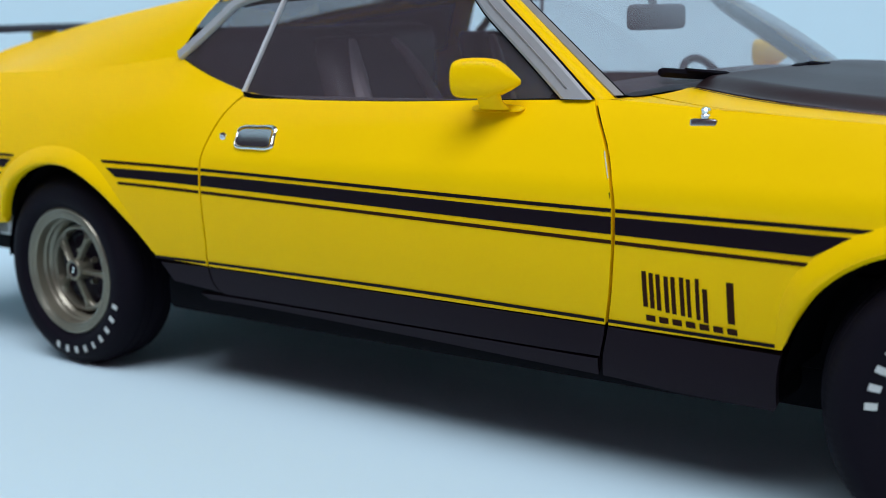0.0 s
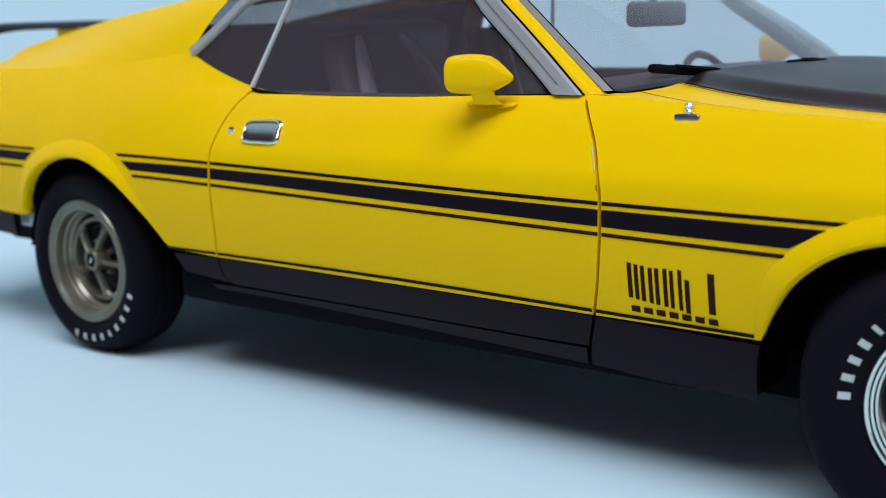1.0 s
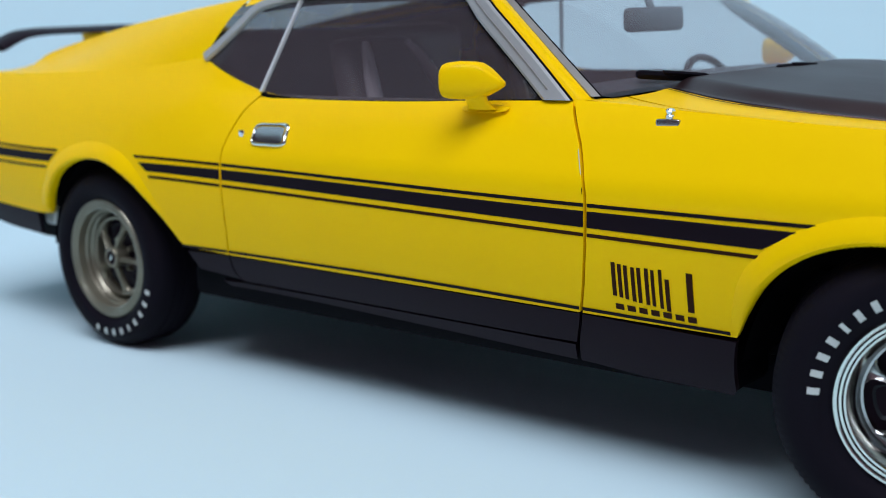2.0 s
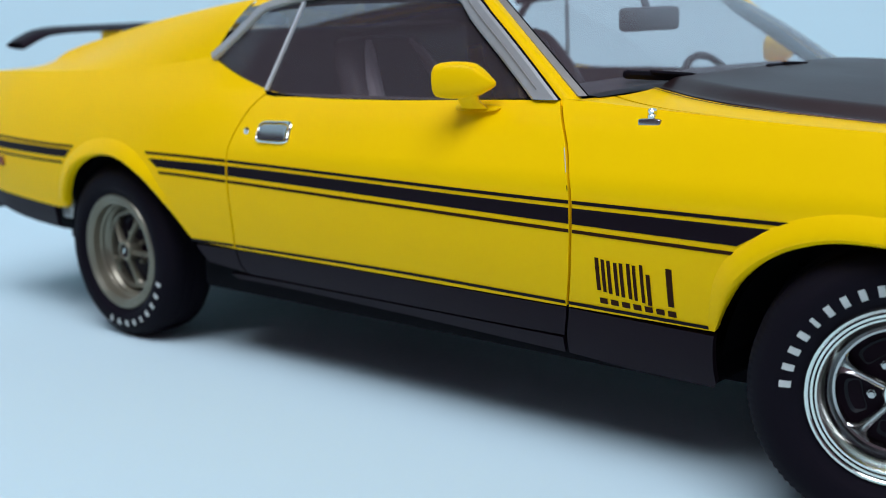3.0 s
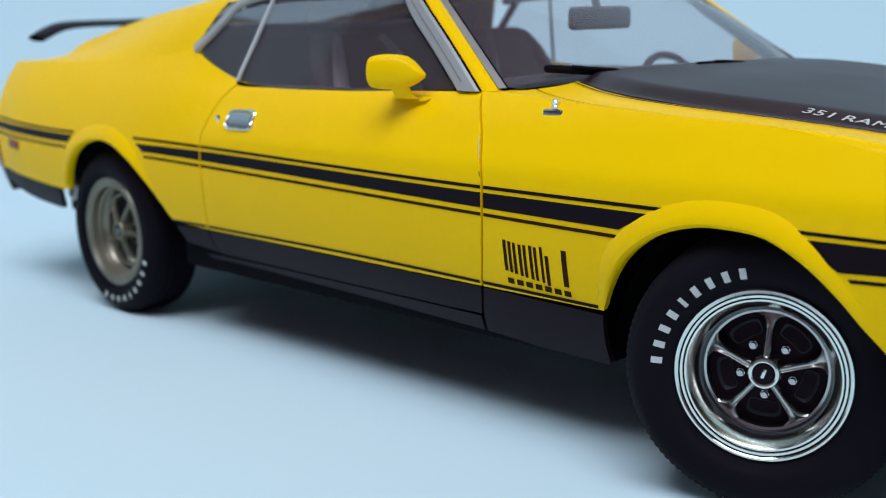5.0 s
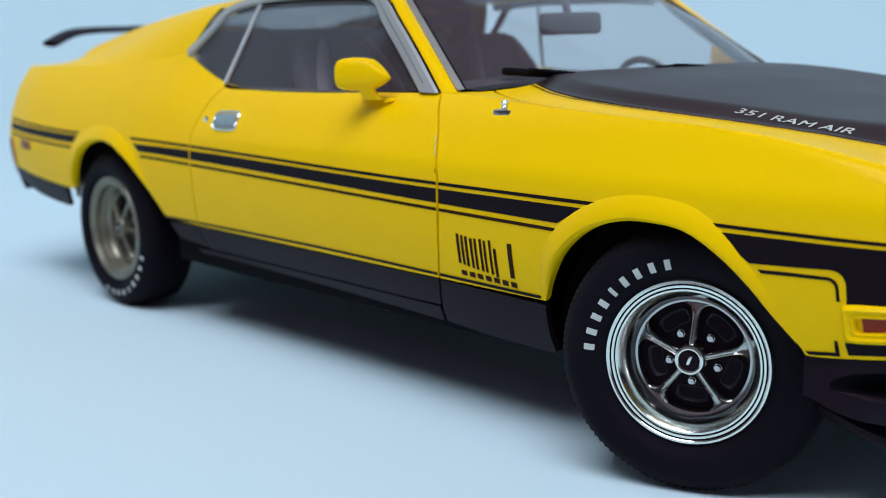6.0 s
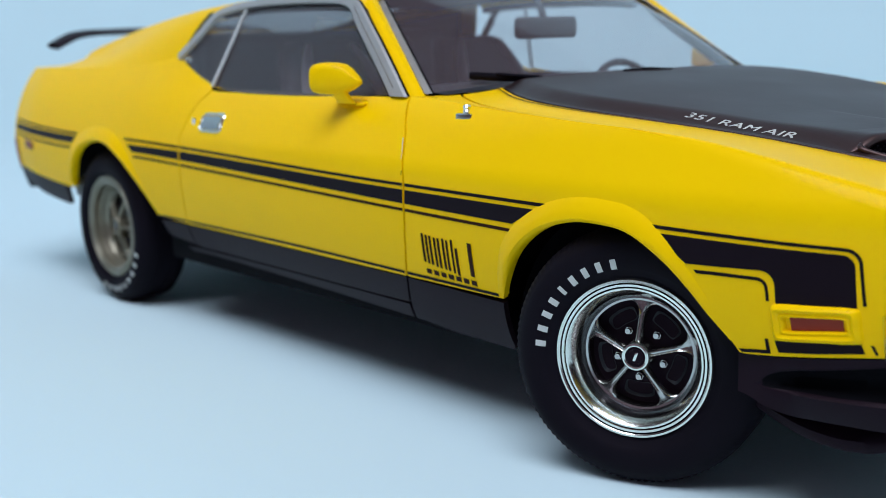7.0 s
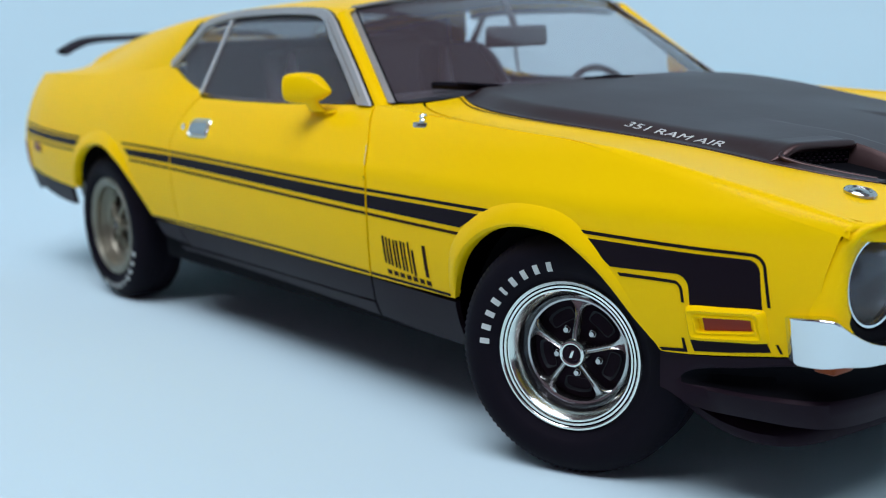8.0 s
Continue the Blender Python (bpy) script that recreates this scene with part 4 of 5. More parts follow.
for mir in (False, True):
    g = 0.005
    f0, d1, d0, q1 = DOOR_F(0.65) + g, DOOR_F(0.65) - g, DOOR_R(0.65) + g, DOOR_R(0.65) - g
    for a, b, ta, te in ((f0, -0.2, 0.0, 0.016), (d0, d1, 0, 0), (-2.528, q1, 0.012, 0), (-3.77, -2.978, 0, 0.0)):
        decal("pinstripe", pin_line("top", a, b, te, ta), mir, BROWN if a < -2.2 else DECAL)
    for a, b in ((f0, -0.352), (d0, d1), (-2.446, q1), (-3.77, -3.048)):
        decal("pinstripe", pin_line("low", a, b, -0.006 if b > -0.5 else 0, 0), mir, BROWN)
    decal("side_stripe", band_piece(f0, 0, (-0.245, -0.343)), mir, label="broad black side stripe ending at the wheel arch")
    decal("side_stripe", band_piece(d0, d1), mir, label="broad black side stripe on the door")
    decal("side_stripe", band_piece(0, q1, None, (-2.502, -2.457)), mir, label="broad black side stripe on the quarter panel")
    decal("side_stripe", band_piece(-3.77, 0, (-2.992, -3.028)), mir, label="broad black side stripe behind the rear wheel")
    LOWPIN = table((-2.4, 0.4265), (-2.1, 0.4275), (-1.4, 0.4315), (-0.8, 0.4275), (-0.43, 0.4245))
    for a, b in ((DOOR_F(0.42) + g, -0.424), (DOOR_R(0.42) + g, DOOR_F(0.42) - g), (-2.335, DOOR_R(0.42) - g)):
        decal("pinstripe", strip(lambda x: LOWPIN(x), lambda x: LOWPIN(x) - 0.0085, a, b), mir)

    # stripes ahead of the front wheel, round the side lamp
    corner = [(0.560 - 0.034 + 0.034 * math.sin(a), 0.656 - 0.034 + 0.034 * math.cos(a)) for a in steps(0, math.pi / 2, 8)]
    inside = [(0.560 - 0.034 + 0.027 * math.sin(a), 0.656 - 0.034 + 0.027 * math.cos(a)) for a in steps(math.pi / 2, 0, 8)]
    decal("pinstripe", [(0.056, 0.6655), (0.30, 0.6615)] + corner + [(0.567, 0.543), (0.560, 0.543)] + inside + [(0.30, 0.6540), (0.068, 0.6575)], mir)
    corner = [(0.546 - 0.026 + 0.026 * math.sin(a), 0.642 - 0.026 + 0.026 * math.cos(a)) for a in steps(0, math.pi / 2, 8)]
    turn_in = [(0.360 + 0.030 * math.sin(a), 0.565 + 0.030 * math.cos(a)) for a in steps(math.pi / 2, 0, 6)]
    decal("side_stripe", [(0.096, 0.6475), (0.30, 0.6455)] + corner + [(0.549, 0.537), (0.47, 0.531), (0.391, 0.525)] + turn_in + [(0.25, 0.591), (0.186, 0.589), (0.145, 0.617)], mir,
          label="black stripe turning down round the side lamp")
    outer = [(0.353 + 0.023 * math.sin(a), 0.557 + 0.023 * math.cos(a)) for a in steps(0, math.pi / 2, 6)]
    inner = [(0.353 + 0.016 * math.sin(a), 0.557 + 0.016 * math.cos(a)) for a in steps(math.pi / 2, 0, 6)]
    decal("pinstripe", [(0.205, 0.578), (0.28, 0.580)] + outer + [(0.378, 0.532), (0.371, 0.532)] + inner + [(0.28, 0.5725), (0.212, 0.5705)], mir)
    decal("side_stripe", [(0.383, 0.447), (0.47, 0.455), (0.553, 0.463), (0.560, 0.443), (0.47, 0.430), (0.388, 0.421)], mir, label="short black stripe under the side lamp")
    decal("pinstripe", [(0.298, 0.4155), (0.34, 0.4205), (0.362, 0.4225), (0.362, 0.449), (0.369, 0.449), (0.371, 0.4155), (0.34, 0.4125), (0.305, 0.4085)], mir)
    decal("pinstripe", [(0.571, 0.463), (0.577, 0.463), (0.585, 0.444), (0.579, 0.443)], mir)

    # side lamp in its raised frame
    def frame_loop(grow, off):
        c = [(0.391 - grow, 0.453 - grow), (0.553 + grow, 0.467 - grow), (0.548 + grow, 0.532 + grow), (0.387 - grow, 0.523 + grow)]
        pts = smooth_line([tuple(lerp(c[i][k], c[(i + 1) % 4][k], t) for k in (0, 1)) for i in range(4) for t in (0.1, 0.5, 0.9)], 4, True)
        return [(x, side_y(x, z, off) * (-1 if mir else 1), z) for x, z in pts]
    bm = bmesh.new()
    loops = [frame_loop(0.006, -0.002), frame_loop(0.004, 0.008), frame_loop(0.0, 0.013), frame_loop(-0.004, 0.016), frame_loop(-0.008, 0.013), frame_loop(-0.012, 0.0105), frame_loop(-0.016, 0.013), frame_loop(-0.019, 0.011), frame_loop(-0.022, -0.006)]
    patch(bm, lambda k, j: loops[k][j % len(loops[0])], list(range(len(loops))), list(range(len(loops[0]) + 1)))
    bmesh.ops.recalc_face_normals(bm, faces=bm.faces)
    lampf = part("side_lamp", bm, YELLOW, car, "yellow frame of the front side lamp", 50)
    lens = [(0.422, 0.4655), (0.524, 0.4745), (0.521, 0.5165), (0.419, 0.5085)]
    lens = smooth_line([tuple(lerp(lens[i][k], lens[(i + 1) % 4][k], t) for k in (0, 1)) for i in range(4) for t in (0.08, 0.5, 0.92)], 3, True)
    bmx = shaped_plate(lens, lambda x, z: side_y(x, z, 0.002), 0.03, mir)
    hem(bmx, 0.012)
    part("lamp_lens", bmx, REDLENS, lampf, "dull red lamp lens")
    bmx = shaped_plate([(-3.60, 0.60), (-3.50, 0.595), (-3.50, 0.628), (-3.60, 0.636)], lambda x, z: side_y(x, z, 0.006), 0.03, mir)
    hem(bmx, 0.012)
    part("rear_side_lamp", bmx, AMBER, car, "small dull red rear side lamp")

    # the printed model name as plain bars
    def slanted(x0, x1, z0, z1):
        s = -0.03
        return [(x, z + s * (x + 0.71)) for x, z in ((x0, z0), (x1, z0), (x1, z1), (x0, z1))]
    for x0, x1, z0, z1 in ((-0.716, -0.705, 0.470, 0.550), (-0.699, -0.689, 0.468, 0.548), (-0.683, -0.673, 0.466, 0.547), (-0.664, -0.654, 0.464, 0.545), (-0.648, -0.638, 0.463, 0.546),
                           (-0.628, -0.618, 0.462, 0.548), (-0.612, -0.603, 0.461, 0.546), (-0.592, -0.583, 0.459, 0.550), (-0.576, -0.565, 0.455, 0.530), (-0.522, -0.506, 0.462, 0.552)):
        decal("name_bar", slanted(x0, x1, z0, z1), mir, BROWN, label="plain dark brown printed bar")
    for k in range(7):
        x0 = -0.712 + k * 0.0312
        decal("name_bar", slanted(x0, x0 + 0.022, 0.4375, 0.4515), mir, BROWN, label="plain dark brown printed bar")

# bonnet lettering
for s in (-1, 1):
    cu = bpy.data.curves.new("lettering", "FONT")
    cu.body, cu.size, cu.shear, cu.space_character, cu.align_x, cu.align_y = "351 RAM AIR", 1.0, 0.18, 1.08, "CENTER", "CENTER"
    cu.space_word = 0.7
    tmp = new("lettering", cu)
    bpy.context.view_layer.update()
    me = bpy.data.meshes.new_from_object(tmp.evaluated_get(bpy.context.evaluated_depsgraph_get()))
    bpy.data.objects.remove(tmp)
    bm = bmesh.new()
    bm.from_mesh(me)
    twin = bmesh.ops.duplicate(bm, geom=bm.verts[:] + bm.edges[:] + bm.faces[:])["geom"]
    twin = [v for v in twin if isinstance(v, bmesh.types.BMVert)]
    bmesh.ops.translate(bm, verts=twin, vec=(0.036, 0.012, 0.0004))
    xs = [v.co.x for v in bm.verts]
    wide = max(xs) - min(xs)
    for v in bm.verts:
        a, b = v.co.x / wide * 0.292, v.co.y * 0.030
        x = 0.034 + a if s < 0 else 0.034 - a
        y = -0.5170 + 0.108 * (x - 0.034) + b
        v.co = (x, y if s < 0 else -y, bonnet_z(x, y, 0.0032) + (0.0004 if v.co.z > 0.0002 else 0.0))
    bmesh.ops.recalc_face_normals(bm, faces=bm.faces)
    bm.normal_update()
    if sum(f.normal.z for f in bm.faces) < 0:
        bmesh.ops.reverse_faces(bm, faces=bm.faces)
    part("bonnet_lettering", bm, WHITE_INK, hood, "white lettering on the black bonnet flank")

# ---- front end ----
def lean(z):
    return 0.662 + max(0.0, z - 0.50) * 0.30


for s in (-1, 1):
    # headlamp bezel between fender edge and grille, with a round opening
    bm = bmesh.new()
    outer = [(-0.792, 0.47), (-0.790, 0.55), (-0.780, 0.63), (-0.767, 0.690), (-0.750, 0.718), (-0.71, 0.731), (-0.64, 0.734), (-0.56, 0.735), (-0.48, 0.735), (-0.455, 0.70), (-0.45, 0.60), (-0.45, 0.50), (-0.47, 0.46), (-0.56, 0.452), (-0.68, 0.452)]
    loop = smooth_line(outer, 4, True)
    n = len(loop)
    cy, cz = -0.631, 0.587

    def ring(k, j):
        y, z = loop[j % n]
        a = math.atan2(z - cz, y - cy)
        t, r, x_in = ((0, 0, -0.014), (0.0, 0, -0.004), (0.05, 0, 0.004), (0.13, 0, 0.011), (0.25, 0, 0.016), (0.42, 0, 0.019), (0.85, 0.118, 0.017), (1, 0.104, 0.006), (1, 0.100, -0.012), (1, 0.098, -0.06))[k]
        r = r or 0.118
        yy, zz = lerp(y, cy + r * math.cos(a), t), lerp(z, cz + r * math.sin(a), t)
        start = lerp(lean(z), EDGE(z), ease((-y - 0.70) / 0.07)) + 0.016 * ease((z - 0.67) / 0.035)
        return (lerp(start, lean(cz), ease(t * 1.4)) + x_in, -s * yy, zz)
    patch(bm, ring, list(range(10)), list(range(n + 1)))
    bmesh.ops.recalc_face_normals(bm, faces=bm.faces)
    for f in bm.faces:
        m = f.calc_center_median()
        f.material_index = 1 if m.z < 0.525 and abs(m.y) < 0.735 + (m.z - 0.5) * 0.3 else 0
    bezel = part("headlamp_bezel", bm, [YELLOW, DARK], car, "yellow headlamp surround", 75)
    hx = lean(cz) - 0.012

    def turned(profile, nn=40):
        b = bmesh.new()
        lathe(b, profile, nn)
        for v in b.verts:
            x, y, z = v.co
            v.co = (hx - y, -s * (cy + x), cz + z)
        bmesh.ops.recalc_face_normals(b, faces=b.faces)
        return b
    part("headlamp_ring", turned([(0.098, -0.02), (0.099, 0.008), (0.096, 0.013), (0.091, 0.012), (0.089, 0.004)]), CHROME, bezel, "thin chrome headlamp ring")
    part("headlamp_bowl", turned([(0.089, 0.004), (0.075, -0.02), (0.045, -0.04), (0.0, -0.048)]), DARKCHROME, bezel, "dark silvered reflector")
    lens = part("headlamp_lens", turned([(0.0895, 0.006), (0.075, 0.014), (0.045, 0.021), (0.0, 0.024)]), LENS, bezel, "ribbed headlamp glass")
    lens.visible_shadow = False

bm = bmesh.new()
box(bm, (0.58, -0.47, 0.44), (0.63, 0.47, 0.73), 0.01)
grille = part("grille", bm, DARK, car, "black grille opening")
for k in range(9):
    bm = bmesh.new()
    z = 0.475 + k * 0.028
    box(bm, (0.625, -0.45, z - 0.004), (0.645, 0.45, z + 0.004), 0.002)
    part("grille_bar", bm, BLACK, grille)
bm = bmesh.new()
NOSE = [(x, z) for x, z in ((0.0, 0.0), (0.016, -0.006), (0.022, -0.020), (0.018, -0.038), (-0.02, -0.042))]
def nose_point(y, k):
    q = abs(y)
    stay = 1 - ease((q - 0.728) / 0.046)
    return (max(HOOD_FRONT(q), 0.708) + NOSE[k][0] * stay, y, hood_z(HOOD_FRONT(q), y) + NOSE[k][1] * stay - 0.024 * max(0.0, (q - 0.745) / 0.033) ** 2)


patch(bm, nose_point, steps(-0.775, 0.775, 60), list(range(5)))
bmesh.ops.recalc_face_normals(bm, faces=bm.faces)
part("nose_panel", bm, YELLOW, car, "yellow nose edge above the grille", 60)

# bumper: tall at its ends, dipping under the headlamps
B_PLAN = smooth_line([(0.600, 0.792), (0.625, 0.803), (0.660, 0.805), (0.695, 0.795), (0.722, 0.765), (0.735, 0.70), (0.742, 0.60), (0.755, 0.45), (0.775, 0.25), (0.785, 0.0)], 5)
B_TOP = table((0, 0.530), (0.10, 0.534), (0.30, 0.540), (0.36, 0.538), (0.41, 0.524), (0.52, 0.488), (0.62, 0.468), (0.66, 0.465), (1, 0.462))
B_BOT = table((0, 0.432), (0.05, 0.430), (0.30, 0.434), (0.42, 0.438), (0.55, 0.430), (1, 0.415))
bm = bmesh.new()
full = [(x, -y, i / (len(B_PLAN) - 1)) for i, (x, y) in enumerate(B_PLAN)] + [(x, y, i / (len(B_PLAN) - 1)) for i, (x, y) in reversed(list(enumerate(B_PLAN[:-1])))]


def bumper_point(i, k):
    x, y, t = full[i]
    a, b = Vector(full[max(i - 1, 0)][:2]), Vector(full[min(i + 1, len(full) - 1)][:2])
    d = (b - a).normalized()
    nx, ny = d.y, -d.x
    v, o = ((0.0, -0.03), (0.0, 0.0), (0.015, 0.001), (0.04, 0.002), (0.065, 0.0023), (0.35, 0.006), (0.6, 0.0095), (0.935, 0.0133), (0.955, 0.0135), (0.985, 0.011), (1.0, 0.005), (1.0, -0.03))[k]
    return (x + nx * o, y + ny * o, lerp(B_BOT(t), B_TOP(t), v))


patch(bm, bumper_point, list(range(len(full))), list(range(12)))
bmesh.ops.recalc_face_normals(bm, faces=bm.faces)
bumper = part("front_bumper", bm, CHROME, car, "chrome front bumper rising at its ends", 50)

# lower front: black valance, amber lamp, chin spoiler
V_PLAN = smooth_line([(0.285, 0.838), (0.40, 0.833), (0.52, 0.808), (0.60, 0.785), (0.66, 0.745), (0.69, 0.66), (0.705, 0.50), (0.725, 0.25), (0.735, 0.0)], 14)
fullv = [(x, -y) for x, y in V_PLAN] + [(x, y) for x, y in reversed(V_PLAN[:-1])]
bm = bmesh.new()
# (band, depth): 0 to 1 under the fender, 1 to 2 the recess, 2 to 3 the ledge below it
VZ = [(0.0, 0.0), (0.5, 0.003), (0.9, 0.006), (1.0, 0.012), (1.12, 0.040), (1.5, 0.055), (1.88, 0.045), (2.0, 0.022), (2.12, 0.016), (2.5, 0.026), (3.0, 0.050)]
SLOT_TOP = table((0.28, 0.342), (0.335, 0.343), (0.350, 0.360), (0.385, 0.376), (0.485, 0.394), (0.62, 0.418), (0.74, 0.425))
SLOT_LOW = table((0.28, 0.341), (0.335, 0.341), (0.360, 0.338), (0.385, 0.337), (0.485, 0.336), (0.60, 0.340), (0.74, 0.342))


def valance_point(i, k):
    x, y = fullv[i]
    v, o = VZ[k]
    inn = Vector((0.25 - x, -y)).normalized()
    o *= ease((x - 0.33) / 0.10)
    zs = (F_LOW(min(x, 0.68)) - 0.003, SLOT_TOP(x), SLOT_LOW(x), 0.27 + 0.045 * (1 - ease((x - 0.285) / 0.14)))
    b = min(2, int(v))
    return (x + o * inn.x, y + o * inn.y, lerp(zs[b], zs[b + 1], v - b))


patch(bm, valance_point, list(range(len(fullv))), list(range(len(VZ))))
bmesh.ops.recalc_face_normals(bm, faces=bm.faces)
# faces of the recess take a darker black: its shade put into the colour
for f in bm.faces:
    c = f.calc_center_median()
    f.material_index = int(SLOT_LOW(c.x) < c.z < SLOT_TOP(c.x) and c.x > 0.34)
valance = part("front_valance", bm, [BLACK, DARK], car, "satin black front valance with shade painted into its recess", 50)
for s in (-1, 1):
    bm = bmesh.new()
    box(bm, (0.640, s * 0.735 - 0.036, 0.412), (0.694, s * 0.735 + 0.036, 0.438), 0.008)
    part("parking_lamp", bm, AMBER, valance, "amber parking lamp under the bumper")
C_PLAN = smooth_line([(0.20, 0.715, 0.285, 0.258), (0.30, 0.745, 0.268, 0.238), (0.40, 0.755, 0.250, 0.216), (0.48, 0.735, 0.240, 0.203), (0.535, 0.68, 0.236, 0.197), (0.565, 0.58, 0.236, 0.197), (0.59, 0.32, 0.240, 0.200), (0.60, 0.0, 0.240, 0.200)], 5)
fullc = [(x, -y, a, b) for x, y, a, b in C_PLAN] + [(x, y, a, b) for x, y, a, b in reversed(C_PLAN[:-1])]
bm = bmesh.new()


def chin(i, k):
    x, y, zt, zb = fullc[i]
    inn = Vector((0.1 - x, -y)).normalized()
    o, z = ((0.10, zt + 0.045), (0.05, zt + 0.02), (0.012, zt), (0.0, lerp(zt, zb, 0.3)), (0.002, zb + 0.006), (0.008, zb), (0.022, zb + 0.004), (0.10, zt + 0.02))[k]
    return (x + inn.x * o, y + inn.y * o, z)


patch(bm, chin, list(range(len(fullc))), list(range(8)))
bmesh.ops.recalc_face_normals(bm, faces=bm.faces)
part("chin_spoiler", bm, BLACK, car, "satin black chin spoiler", 50)

# bonnet ducts and locks
for s in (-1, 1):
    bm = bmesh.new()
    LIP = [(-0.060, 0.001), (-0.030, 0.0035), (0.0, 0.0060), (0.016, 0.0065), (0.026, 0.003), (0.030, -0.006), (0.026, -0.015), (0.014, -0.019), (0.0, -0.018)]

    def lip_point(q, k):
        x, fade = duct_lip(q), ease((0.512 - q) / 0.03) * ease((q - 0.262) / 0.02)
        o, h = LIP[k]
        xx = x + o * lerp(0.5, 1, fade)
        return (xx, s * q, bonnet_z(min(xx, x - 0.004), q) + h * fade + (0.0005 if k == 0 else 0.0))
    patch(bm, lip_point, steps(0.265, 0.510, 26), list(range(len(LIP))), flip=s > 0)
    bmesh.ops.recalc_face_normals(bm, faces=bm.faces)
    scoop = part("bonnet_scoop", bm, HOODBLACK, hood, "black lip over a forward-facing bonnet duct", 60)
    bm = bmesh.new()
    patch(bm, lambda q, v: (lambda x: (x, s * q, lerp(VALLEY(x) - 0.014, bonnet_z(x - 0.03, q) - 0.004, v)))(duct_lip(q) + 0.016), steps(0.285, 0.490, 12), steps(0, 1, 4), flip=s > 0)
    patch(bm, lambda t, x: (x, s * lerp(0.290, min(0.487, FOOT(x) - 0.036), t), VALLEY(x) - 0.009), steps(0, 1, 6), steps(0.34, 0.545, 8), flip=s > 0)
    bmesh.ops.recalc_face_normals(bm, faces=bm.faces)
    part("scoop_throat", bm, DARK, scoop, "dark throat of the duct")
    bm = bmesh.new()
    LEDGE = [(-0.040, -0.013), (-0.034, -0.004), (-0.029, 0.0022), (-0.015, 0.0026), (-0.001, 0.0026)]
    patch(bm, lambda x, k: (lambda q: (x, s * q, (VALLEY(x) + LEDGE[k][1]) if k == 0 else hood_z(x, q, LEDGE[k][1])))(FOOT(x) + LEDGE[k][0]), steps(0.31, 0.565, 24), list(range(5)), flip=s > 0)
    bmesh.ops.recalc_face_normals(bm, faces=bm.faces)
    part("duct_ledge", bm, HOODBLACK, scoop, "black ledge beside the duct")
    bm = bmesh.new()
    rim = [(duct_lip(q) + 0.016, s * q, bonnet_z(duct_lip(q) - 0.006, q) - 0.006) for q in steps(0.285, 0.462, 8)]
    rim += [(0.338, s * 0.482, lerp(rim[-1][2], hood_z(0.345, 0.488), 0.35)), (0.352, s * 0.489, hood_z(0.352, 0.489) + 0.006)]
    rim += [(x, s * (FOOT(x) - 0.036), hood_z(x, FOOT(x) - 0.03) - 0.001) for x in steps(0.385, 0.545, 6)]
    tube(bm, smooth_line(rim, 4), lambda t: 0.0115 - 0.006 * t, 10)
    part("duct_rim", bm, HOODBLACK, scoop, "rounded black rim round the duct mouth", 60)
    for i in range(11):
        for j in range(5):
            q = lerp(0.295, 0.478, (i + 0.5 * (j % 2)) / 10.5)
            x = duct_lip(q) + 0.0185
            z = VALLEY(x) - 0.001 + j * 0.0085
            if z > bonnet_z(x - 0.03, q) - 0.009:
                continue
            bm = bmesh.new()
            box(bm, (x - 0.003, s * q - 0.0042, z - 0.0022), (x + 0.0015, s * q + 0.0042, z + 0.0022), 0.001)
            for v in bm.verts:
                v.co.y += (v.co.z - z) * 0.6 * -s
            part("mesh_strand", bm, BLACK, scoop)
    bm = bmesh.new()
    cx_, cy_ = 0.593, 0.548
    nrm = Vector((0.14, -0.05, 1)).normalized()
    rings = [(1.0, 0.001), (1.0, 0.007), (0.9, 0.011), (0.74, 0.012), (0.66, 0.007), (0.58, 0.008), (0.4, 0.012), (0.0, 0.013)]

    def lock(k, a):
        r, h = rings[k]
        x, y = cx_ + r * 0.036 * math.cos(a), cy_ + r * 0.034 * math.sin(a)
        return (x, s * y, hood_z(x, y) + h)
    patch(bm, lock, list(range(len(rings))), steps(0, math.tau, 28))
    bmesh.ops.recalc_face_normals(bm, faces=bm.faces)
    part("bonnet_lock", bm, STEEL, hood, "round chrome bonnet lock")

